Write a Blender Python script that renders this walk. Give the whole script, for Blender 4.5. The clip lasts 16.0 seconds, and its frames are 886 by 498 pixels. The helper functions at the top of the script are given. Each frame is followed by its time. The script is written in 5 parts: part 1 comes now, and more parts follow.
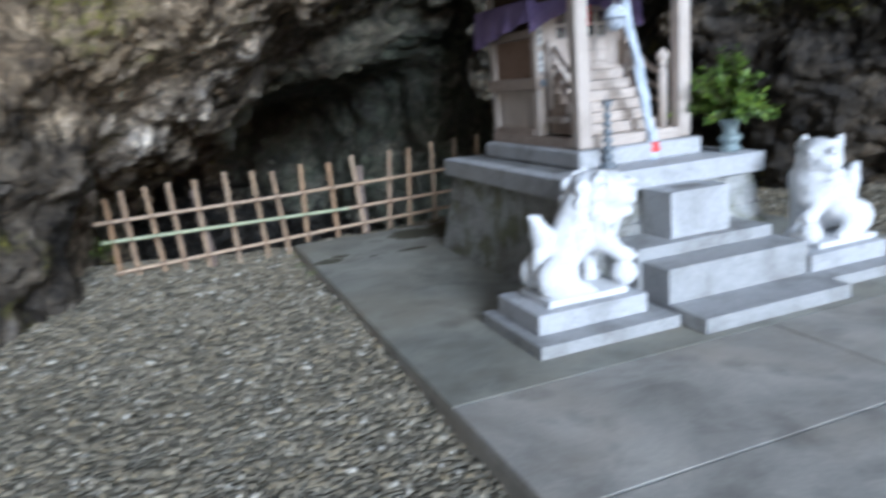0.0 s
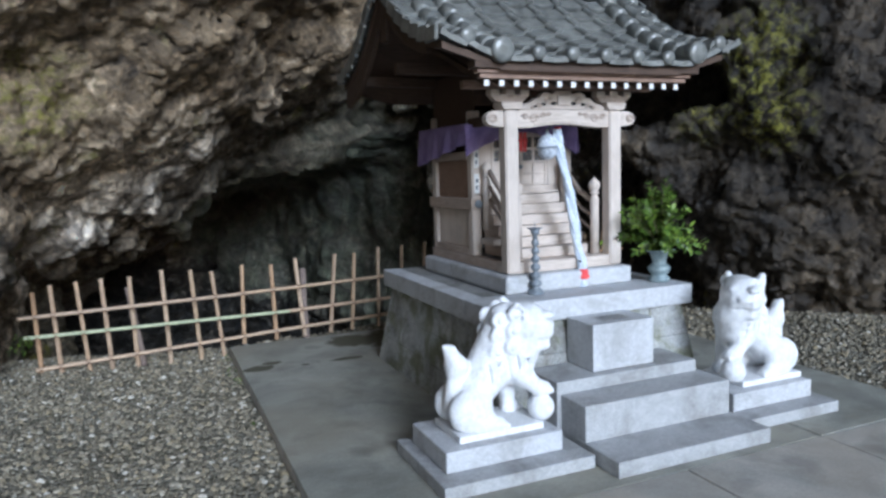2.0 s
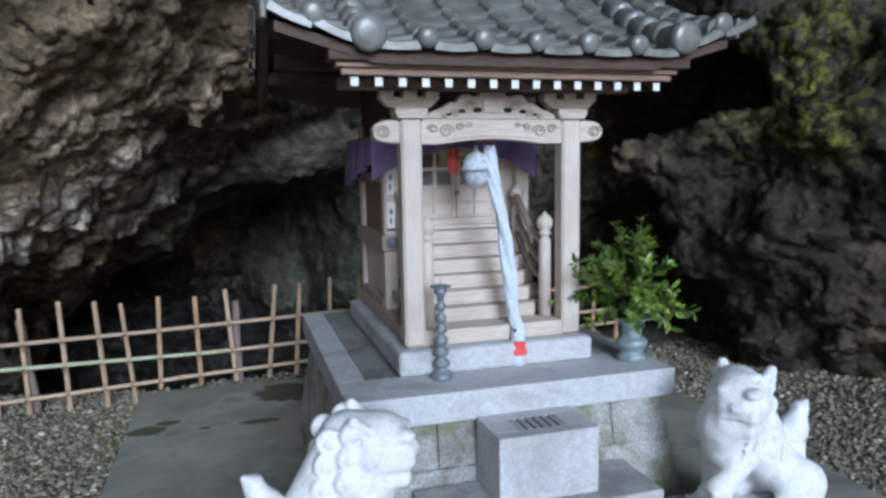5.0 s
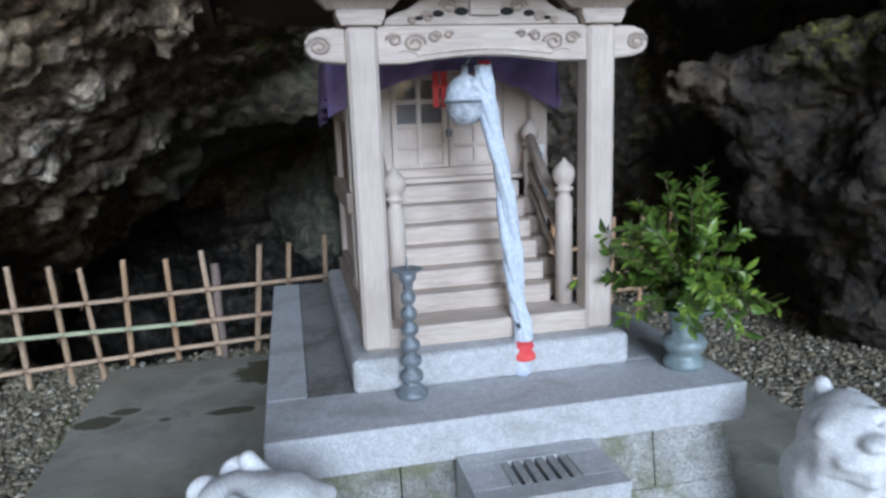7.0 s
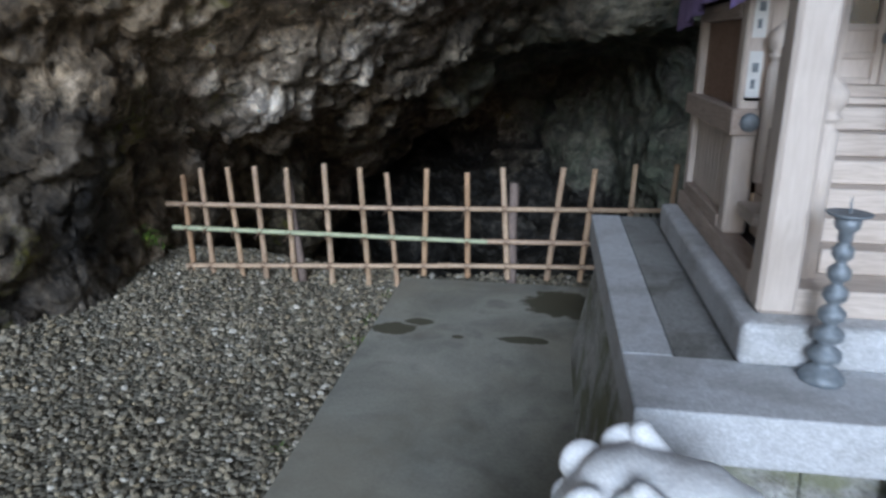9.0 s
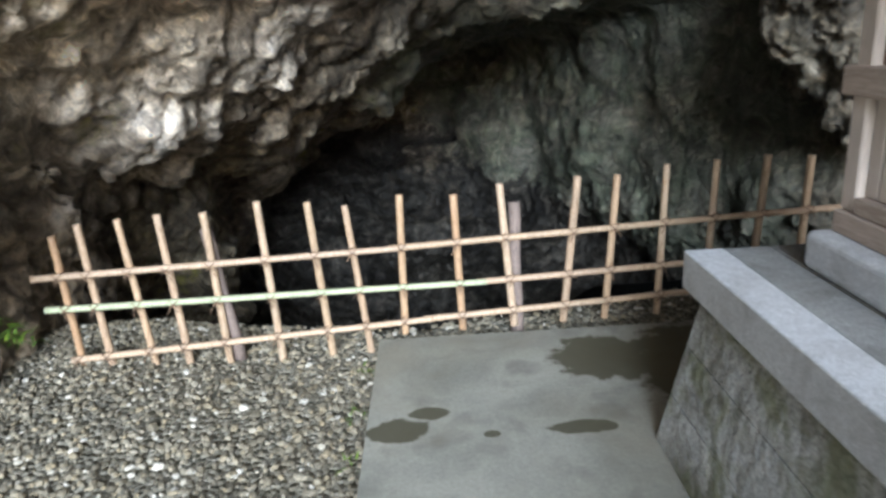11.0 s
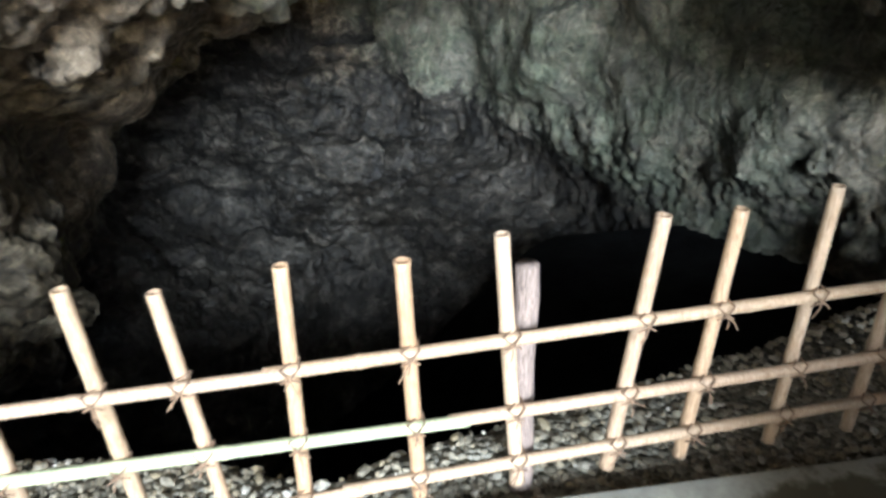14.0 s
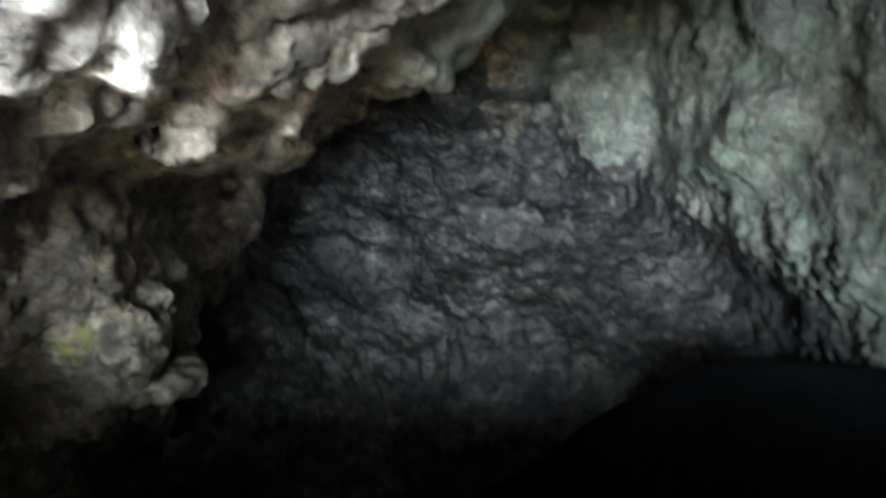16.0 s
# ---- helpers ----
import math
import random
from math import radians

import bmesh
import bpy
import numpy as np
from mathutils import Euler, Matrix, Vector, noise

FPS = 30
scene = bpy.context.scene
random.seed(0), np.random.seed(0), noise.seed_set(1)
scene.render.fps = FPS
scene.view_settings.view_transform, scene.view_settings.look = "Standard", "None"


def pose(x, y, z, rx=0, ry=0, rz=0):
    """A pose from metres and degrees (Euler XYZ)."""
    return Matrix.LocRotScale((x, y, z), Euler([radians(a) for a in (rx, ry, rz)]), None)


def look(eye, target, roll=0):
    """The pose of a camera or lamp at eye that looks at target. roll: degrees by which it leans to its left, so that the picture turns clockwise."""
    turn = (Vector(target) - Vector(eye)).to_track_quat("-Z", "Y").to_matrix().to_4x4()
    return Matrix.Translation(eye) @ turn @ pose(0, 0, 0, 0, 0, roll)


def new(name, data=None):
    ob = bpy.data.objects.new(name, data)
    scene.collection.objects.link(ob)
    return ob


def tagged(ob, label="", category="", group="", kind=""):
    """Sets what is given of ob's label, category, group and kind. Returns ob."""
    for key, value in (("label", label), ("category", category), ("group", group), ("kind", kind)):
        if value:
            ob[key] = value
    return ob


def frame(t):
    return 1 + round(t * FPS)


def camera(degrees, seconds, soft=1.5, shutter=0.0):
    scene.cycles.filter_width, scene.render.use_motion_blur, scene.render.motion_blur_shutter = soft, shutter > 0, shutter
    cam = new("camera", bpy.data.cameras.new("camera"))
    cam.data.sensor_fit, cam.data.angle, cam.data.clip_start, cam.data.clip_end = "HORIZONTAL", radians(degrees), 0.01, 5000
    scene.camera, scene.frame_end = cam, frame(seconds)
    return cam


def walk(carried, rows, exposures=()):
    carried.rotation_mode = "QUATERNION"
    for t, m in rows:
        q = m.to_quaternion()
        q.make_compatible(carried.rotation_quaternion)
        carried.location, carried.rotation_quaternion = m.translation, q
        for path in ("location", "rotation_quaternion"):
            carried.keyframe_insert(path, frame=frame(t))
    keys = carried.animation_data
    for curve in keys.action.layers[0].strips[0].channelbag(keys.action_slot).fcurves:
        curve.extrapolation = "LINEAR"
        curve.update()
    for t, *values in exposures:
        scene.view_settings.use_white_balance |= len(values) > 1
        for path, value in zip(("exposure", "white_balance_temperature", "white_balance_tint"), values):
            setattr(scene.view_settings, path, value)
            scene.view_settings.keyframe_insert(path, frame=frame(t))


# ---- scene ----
cam = camera(64.9, 16.0, soft=2.7, shutter=0.5)
PATH = [
    (0, (-2.117, -3.539, 1.372), (-1.432, -1.718, 0.907), -5.0),
    (0.5, (-1.931, -3.56, 1.453), (-1.005, -1.822, 1.108), -3.2),
    (1, (-1.917, -3.6, 1.536), (-1.083, -1.787, 1.396), -1.7),
    (1.5, (-1.885, -3.59, 1.541), (-1.067, -1.772, 1.376), -2.0),
    (2, (-1.781, -3.583, 1.555), (-1.003, -1.754, 1.329), -1.8),
    (2.5, (-1.702, -3.512, 1.563), (-0.859, -1.704, 1.425), -1.4),
    (3, (-1.568, -3.368, 1.548), (-0.612, -1.621, 1.366), -4.9),
    (3.5, (-1.246, -3.257, 1.492), (-0.28, -1.525, 1.234), -3.6),
    (4, (-0.968, -3.119, 1.609), (-0.172, -1.308, 1.314), -0.5),
    (4.5, (-0.741, -2.922, 1.635), (0.01, -1.106, 1.267), 0.0),
    (5, (-0.394, -2.738, 1.7), (0.172, -0.834, 1.467), -1.0),
    (7.5, (0.139, -1.755, 1.663), (0.495, 0.165, 1.232), -1.7),
    (8, (0.095, -1.681, 1.663), (0.226, 0.262, 1.204), -1.0),
    (8.5, (-0.021, -1.609, 1.611), (-0.326, 0.286, 1.051), -0.6),
    (9, (-0.222, -1.459, 1.542), (-0.506, 0.437, 0.971), 0.4),
    (9.5, (-0.434, -1.223, 1.559), (-0.557, 0.681, 0.958), -0.7),
    (12, (-0.893, 0.36, 1.458), (-0.822, 2.266, 0.857), -3.6),
    (12.5, (-0.862, 0.727, 1.453), (-0.707, 2.596, 0.757), -2.4),
    (13, (-0.827, 1.066, 1.469), (-0.686, 2.912, 0.712), 0.0),
    (13.5, (-0.865, 1.356, 1.464), (-0.691, 3.163, 0.625), -0.9),
    (14, (-0.821, 1.63, 1.443), (-0.591, 3.403, 0.546), -1.4),
    (14.5, (-0.784, 1.913, 1.451), (-0.774, 3.683, 0.52), -1.5),
    (15, (-0.798, 2.155, 1.457), (-0.77, 3.933, 0.542), -1.6),
    (15.5, (-0.768, 2.325, 1.502), (-0.799, 4.093, 0.566), -0.5),
    (16, (-0.735, 2.443, 1.537), (-0.94, 4.269, 0.746), 1.0),
]
EXPOSURES = [(0, 0.0, 4850, 8), (1, -0.25, 4880, 8), (2, -0.12, 4900, 8), (3.5, -0.12, 4880, 8), (5, -0.38, 4880, 8), (7.5, -0.42, 4870, 8), (8.5, -0.5, 4820, 8), (9, -0.35, 4900, 8), (9.5, -0.12, 4950, 7), (12, 1.4, 5250, 6), (13, 1.55, 5200, 5), (14, 1.75, 5150, 5), (16, 2.15, 4850, 3)]
walk(cam, [(t, look(eye, target, roll)) for t, eye, target, roll in PATH], EXPOSURES)
# ---- light: an overcast day, coming in through the cave's mouth ----
world = bpy.data.worlds.new("overcast")
scene.world = world
world.use_nodes = True
wn = world.node_tree
sky = wn.nodes.new("ShaderNodeTexSky")
sky.sky_type, sky.sun_disc = "NISHITA", False
sky.sun_elevation, sky.sun_rotation = radians(20), radians(180)
sky.air_density, sky.dust_density = 1.0, 4.0
wn.nodes["Background"].inputs["Strength"].default_value = 0.085
wn.links.new(sky.outputs["Color"], wn.nodes["Background"].inputs["Color"])
sun = new("sun", bpy.data.lights.new("sun", "SUN"))
sun.data.energy, sun.data.angle, sun.data.color = 3.1, radians(23), (1.0, 0.985, 0.965)
sun.matrix_world = look((0, 0, 20), (0.0, 0.94 * 20, 20 - 0.335 * 20))


# ---- materials ----
def nodes_of(name, rough=0.8, metal=0.0):
    m = bpy.data.materials.new(name)
    m.use_nodes = True
    t = m.node_tree
    b = t.nodes["Principled BSDF"]
    b.inputs["Roughness"].default_value, b.inputs["Metallic"].default_value = rough, metal
    return m, t, b


def add(t, kind, **inputs):
    n = t.nodes.new("ShaderNode" + kind)
    for key, value in inputs.items():
        n.inputs[key].default_value = value
    return n


def ramp(t, source, stops):
    n = t.nodes.new("ShaderNodeValToRGB")
    while len(n.color_ramp.elements) < len(stops):
        n.color_ramp.elements.new(0.5)
    for e, (at, c) in zip(n.color_ramp.elements, stops):
        e.position, e.color = at, (*c, 1) if len(c) == 3 else c
    t.links.new(source, n.inputs["Fac"])
    return n.outputs["Color"]


def mixed(t, fac, a, b, mode="MIX"):
    n = t.nodes.new("ShaderNodeMix")
    n.data_type, n.blend_type = "RGBA", mode
    for socket, value in (("Factor", fac), ("A", a), ("B", b)):
        s = next(i for i in n.inputs if i.name == socket and i.enabled)
        if isinstance(value, (int, float)):
            s.default_value = value
        elif isinstance(value, tuple):
            s.default_value = (*value, 1)
        else:
            t.links.new(value, s)
    return next(o for o in n.outputs if o.enabled)


def noise_of(t, vec, scale, detail=6, rough=0.55, dist=0.0):
    n = add(t, "TexNoise", Scale=scale, Detail=detail, Roughness=rough, Distortion=dist)
    t.links.new(vec, n.inputs["Vector"])
    return n.outputs["Fac"]


def cells(t, vec, scale, feature="F1", out="Distance"):
    n = add(t, "TexVoronoi", Scale=scale)
    n.feature = feature
    t.links.new(vec, n.inputs["Vector"])
    return n.outputs[out]


def place(t, stretch=(1, 1, 1), local=False):
    """Metres: the world's own, or the object's."""
    if local:
        src = t.nodes.new("ShaderNodeTexCoord").outputs["Object"]
    else:
        src = t.nodes.new("ShaderNodeNewGeometry").outputs["Position"]
    m = add(t, "Mapping", Scale=stretch)
    t.links.new(src, m.inputs["Vector"])
    return m.outputs["Vector"]


def bump(t, b, height, strength, distance, under=None):
    n = add(t, "Bump", Strength=strength, Distance=distance)
    t.links.new(height, n.inputs["Height"])
    if under is not None:
        t.links.new(under, n.inputs["Normal"])
    t.links.new(n.outputs["Normal"], b.inputs["Normal"])
    return n.outputs["Normal"]


def rock_material():
    m, t, b = nodes_of("cave_rock", 0.62)
    v = place(t)
    big = noise_of(t, v, 0.55, 4, 0.6, 0.4)
    mid = noise_of(t, v, 4.0, 8, 0.68, 0.6)
    fine = noise_of(t, v, 28, 8, 0.7)
    cob = cells(t, v, 11, "F1", "Color")
    base = ramp(t, mid, [(0.30, (0.033, 0.027, 0.020)), (0.45, (0.128, 0.108, 0.080)), (0.56, (0.26, 0.225, 0.172)), (0.70, (0.52, 0.47, 0.39))])
    brown = ramp(t, mid, [(0.30, (0.032, 0.023, 0.014)), (0.48, (0.185, 0.140, 0.085)), (0.58, (0.36, 0.285, 0.185)), (0.70, (0.62, 0.52, 0.39))])
    # ochre towards the mouth and the top, grey deeper in
    ochre = t.nodes.new("ShaderNodeSeparateXYZ")
    t.links.new(v, ochre.inputs[0])
    lean = t.nodes.new("ShaderNodeMath")
    lean.operation = "MULTIPLY_ADD"
    t.links.new(ochre.outputs["Z"], lean.inputs[0])
    lean.inputs[1].default_value = -0.9
    t.links.new(ochre.outputs["Y"], lean.inputs[2])
    shift = t.nodes.new("ShaderNodeMath")
    shift.operation = "MULTIPLY_ADD"
    t.links.new(big, shift.inputs[0])
    shift.inputs[1].default_value = 3.0
    t.links.new(lean.outputs[0], shift.inputs[2])
    hue = t.nodes.new("ShaderNodeMapRange")
    t.links.new(shift.outputs[0], hue.inputs[0])
    hue.inputs[1].default_value, hue.inputs[2].default_value = 4.2, 2.6
    hue.inputs[3].default_value, hue.inputs[4].default_value = 0.3, 1.0
    c = mixed(t, hue.outputs[0], base, brown)
    # the low nose beside the fence is painted darker, in place of shade
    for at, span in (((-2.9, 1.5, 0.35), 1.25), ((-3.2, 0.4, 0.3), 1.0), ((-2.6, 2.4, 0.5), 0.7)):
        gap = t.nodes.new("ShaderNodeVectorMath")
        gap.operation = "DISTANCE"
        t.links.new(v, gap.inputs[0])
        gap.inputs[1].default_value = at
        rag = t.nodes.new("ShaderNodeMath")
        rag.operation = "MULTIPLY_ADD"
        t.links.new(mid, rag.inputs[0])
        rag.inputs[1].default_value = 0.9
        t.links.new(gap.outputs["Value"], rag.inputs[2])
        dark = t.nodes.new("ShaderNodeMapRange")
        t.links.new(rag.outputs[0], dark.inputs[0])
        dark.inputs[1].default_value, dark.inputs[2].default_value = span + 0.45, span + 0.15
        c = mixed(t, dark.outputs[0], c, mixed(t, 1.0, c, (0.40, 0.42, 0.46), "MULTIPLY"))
    # single cobbles of the conglomerate, lighter and darker
    bw = t.nodes.new("ShaderNodeRGBToBW")
    t.links.new(cob, bw.inputs[0])
    c = mixed(t, 0.55, c, ramp(t, bw.outputs[0], [(0.2, (0.55, 0.53, 0.52)), (0.55, (1.0, 0.98, 0.95)), (0.8, (1.5, 1.45, 1.38))]), "MULTIPLY")
    c = mixed(t, 0.7, c, ramp(t, fine, [(0.3, (0.5, 0.5, 0.5)), (0.6, (1.15, 1.12, 1.1))]), "MULTIPLY")
    # the right face is greyer rock, with the recess's shade darkened into it
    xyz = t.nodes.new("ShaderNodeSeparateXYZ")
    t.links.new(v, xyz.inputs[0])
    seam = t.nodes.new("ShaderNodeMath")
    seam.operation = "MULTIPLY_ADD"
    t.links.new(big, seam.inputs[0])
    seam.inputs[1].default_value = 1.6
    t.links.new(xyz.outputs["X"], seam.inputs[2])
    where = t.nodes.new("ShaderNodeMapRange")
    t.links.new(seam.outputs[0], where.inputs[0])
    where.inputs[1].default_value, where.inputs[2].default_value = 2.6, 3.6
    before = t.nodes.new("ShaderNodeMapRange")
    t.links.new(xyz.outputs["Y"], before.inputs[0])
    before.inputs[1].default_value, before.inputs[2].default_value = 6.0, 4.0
    right_tone = mixed(t, 1.0, where.outputs[0], before.outputs[0], "MULTIPLY")
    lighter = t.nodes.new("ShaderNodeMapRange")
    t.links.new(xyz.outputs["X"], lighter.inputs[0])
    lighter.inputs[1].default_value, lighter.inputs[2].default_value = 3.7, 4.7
    c = mixed(t, right_tone, c, mixed(t, 1.0, c, mixed(t, lighter.outputs[0], (0.12, 0.118, 0.112), (0.36, 0.355, 0.345)), "MULTIPLY"))
    # pale rock over the fence, its colour raised further for light off the ground
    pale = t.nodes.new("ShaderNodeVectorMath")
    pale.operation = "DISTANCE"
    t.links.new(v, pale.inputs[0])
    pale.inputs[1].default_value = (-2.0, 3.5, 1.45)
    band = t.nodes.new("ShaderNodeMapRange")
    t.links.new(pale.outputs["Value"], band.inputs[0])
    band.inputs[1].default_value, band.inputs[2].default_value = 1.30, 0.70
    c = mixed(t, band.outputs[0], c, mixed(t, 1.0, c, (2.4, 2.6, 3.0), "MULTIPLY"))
    ledge = t.nodes.new("ShaderNodeVectorMath")
    ledge.operation = "DISTANCE"
    t.links.new(v, ledge.inputs[0])
    ledge.inputs[1].default_value = (-3.0, 5.7, -0.1)
    bed = t.nodes.new("ShaderNodeMapRange")
    t.links.new(ledge.outputs["Value"], bed.inputs[0])
    bed.inputs[1].default_value, bed.inputs[2].default_value = 1.7, 0.9
    c = mixed(t, bed.outputs[0], c, mixed(t, 1.0, c, (0.72, 0.73, 0.66), "MULTIPLY"))
    # moss: thin patches of yellow green, and a pale green film deep inside
    moss = noise_of(t, v, 1.3, 6, 0.62, 0.3)
    speck = noise_of(t, v, 13, 5, 0.7)
    patch = mixed(t, 1.0, ramp(t, moss, [(0.60, (0, 0, 0)), (0.70, (0.9, 0.9, 0.9))]), ramp(t, speck, [(0.42, (0, 0, 0)), (0.6, (1, 1, 1))]), "MULTIPLY")
    for at, reach in (((3.45, 1.3, 2.35), 0.6), ((3.4, 1.05, 1.9), 0.45), ((3.45, 1.2, 2.0), 0.4), ((3.3, 1.75, 2.15), 0.5), ((3.6, 1.3, 2.6), 0.5), ((-2.35, 1.9, 2.1), 0.5), ((-2.6, 2.6, 0.9), 0.5), ((-2.5, 4.4, 0.0), 0.6)):
        far = t.nodes.new("ShaderNodeVectorMath")
        far.operation = "DISTANCE"
        t.links.new(v, far.inputs[0])
        far.inputs[1].default_value = at
        near = t.nodes.new("ShaderNodeMapRange")
        t.links.new(far.outputs["Value"], near.inputs[0])
        near.inputs[1].default_value, near.inputs[2].default_value = reach, 0.25 * reach
        spot = mixed(t, 1.0, near.outputs[0], ramp(t, speck, [(0.46, (0, 0, 0)), (0.62, (0.9, 0.9, 0.9))]), "MULTIPLY")
        patch = mixed(t, 1.0, patch, spot, "LIGHTEN")
    c = mixed(t, patch, c, mixed(t, moss, (0.14, 0.145, 0.014), (0.32, 0.295, 0.025)))
    sep = t.nodes.new("ShaderNodeSeparateXYZ")
    t.links.new(v, sep.inputs[0])
    deep = t.nodes.new("ShaderNodeMapRange")
    t.links.new(sep.outputs["Y"], deep.inputs[0])
    deep.inputs[1].default_value, deep.inputs[2].default_value = 4.5, 7.5
    film = mixed(t, 1.0, deep.outputs[0], ramp(t, noise_of(t, v, 0.9, 5, 0.6), [(0.30, (0.45, 0.45, 0.45)), (0.50, (0.95, 0.95, 0.95))]), "MULTIPLY")
    inner = t.nodes.new("ShaderNodeMapRange")
    tilt = t.nodes.new("ShaderNodeMath")
    tilt.operation = "MULTIPLY_ADD"
    t.links.new(sep.outputs["Z"], tilt.inputs[0])
    tilt.inputs[1].default_value = 0.6
    t.links.new(sep.outputs["X"], tilt.inputs[2])
    t.links.new(tilt.outputs[0], inner.inputs[0])
    inner.inputs[1].default_value, inner.inputs[2].default_value = -1.3, -0.7
    film = mixed(t, 1.0, film, inner.outputs[0], "MULTIPLY")
    stain = noise_of(t, v, 2.2, 6, 0.65, 0.8)
    green = mixed(t, ramp(t, stain, [(0.40, (0, 0, 0)), (0.62, (1, 1, 1))]), (0.84, 0.80, 0.71), (0.82, 0.89, 0.70))
    c = mixed(t, film, c, mixed(t, 1.0, green, ramp(t, mid, [(0.3, (0.075, 0.078, 0.068)), (0.5, (0.19, 0.195, 0.170)), (0.7, (0.34, 0.345, 0.30))]), "MULTIPLY"))
    # the slope of fallen rock at the back is painted black for its shade
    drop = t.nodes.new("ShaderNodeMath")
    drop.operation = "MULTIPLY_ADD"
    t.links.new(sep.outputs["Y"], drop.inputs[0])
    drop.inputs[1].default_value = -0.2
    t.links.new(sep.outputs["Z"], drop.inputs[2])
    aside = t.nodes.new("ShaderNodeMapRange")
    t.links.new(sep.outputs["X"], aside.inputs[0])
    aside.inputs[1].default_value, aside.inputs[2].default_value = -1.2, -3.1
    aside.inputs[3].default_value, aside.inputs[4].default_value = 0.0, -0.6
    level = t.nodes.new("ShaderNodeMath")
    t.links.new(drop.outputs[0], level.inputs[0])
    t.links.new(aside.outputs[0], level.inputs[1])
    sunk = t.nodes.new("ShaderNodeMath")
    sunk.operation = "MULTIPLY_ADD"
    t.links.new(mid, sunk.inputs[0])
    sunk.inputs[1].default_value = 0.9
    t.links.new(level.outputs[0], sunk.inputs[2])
    slope_shade = t.nodes.new("ShaderNodeMapRange")
    t.links.new(sunk.outputs[0], slope_shade.inputs[0])
    slope_shade.inputs[1].default_value, slope_shade.inputs[2].default_value = -2.75, -3.15
    shaded_rock = ramp(t, mid, [(0.30, (0.008, 0.008, 0.007)), (0.5, (0.034, 0.032, 0.028)), (0.68, (0.13, 0.124, 0.112))])
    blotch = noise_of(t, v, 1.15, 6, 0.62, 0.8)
    shaded_rock = mixed(t, 1.0, shaded_rock, ramp(t, blotch, [(0.36, (0.36, 0.32, 0.25)), (0.52, (1.08, 1.0, 0.88)), (0.66, (1.8, 1.68, 1.48))]), "MULTIPLY")
    c = mixed(t, slope_shade.outputs[0], c, shaded_rock)
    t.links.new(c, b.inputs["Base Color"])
    t.links.new(ramp(t, big, [(0.4, (0.45, 0.45, 0.45)), (0.65, (0.8, 0.8, 0.8))]), b.inputs["Roughness"])
    n = bump(t, b, cells(t, v, 17), 0.6, 0.03)
    n = bump(t, b, mid, 0.9, 0.07, n)
    bump(t, b, fine, 0.6, 0.012, n)
    return m


def granite_material(name, light, dark, stain=0.5, speckle=260, moss=0.0):
    m, t, b = nodes_of(name, 0.72)
    v = place(t)
    grain = cells(t, v, speckle, "F1", "Color")
    bw = t.nodes.new("ShaderNodeRGBToBW")
    t.links.new(grain, bw.inputs[0])
    c = ramp(t, bw.outputs[0], [(0.12, dark), (0.4, tuple(0.85 * q for q in light)), (0.8, tuple(min(1, 1.12 * q) for q in light))])
    blot = noise_of(t, v, 3.4, 7, 0.62, 0.5)
    c = mixed(t, stain, c, ramp(t, blot, [(0.36, (0.52, 0.50, 0.46)), (0.52, (1, 1, 1)), (0.7, (1.08, 1.08, 1.08))]), "MULTIPLY")
    if moss:
        grown = ramp(t, noise_of(t, v, 4.5, 7, 0.65, 0.5), [(0.46, (0, 0, 0)), (0.60, (moss, moss, moss))])
        c = mixed(t, grown, c, (0.15, 0.16, 0.07))
    c = mixed(t, 0.35, c, ramp(t, noise_of(t, v, 32, 5), [(0.35, (0.72, 0.72, 0.72)), (0.62, (1.1, 1.1, 1.1))]), "MULTIPLY")
    t.links.new(c, b.inputs["Base Color"])
    n = bump(t, b, noise_of(t, v, 130, 4), 0.35, 0.004)
    bump(t, b, noise_of(t, v, 14, 6), 0.9 if moss else 0.25, 0.04 if moss else 0.01, n)
    return m


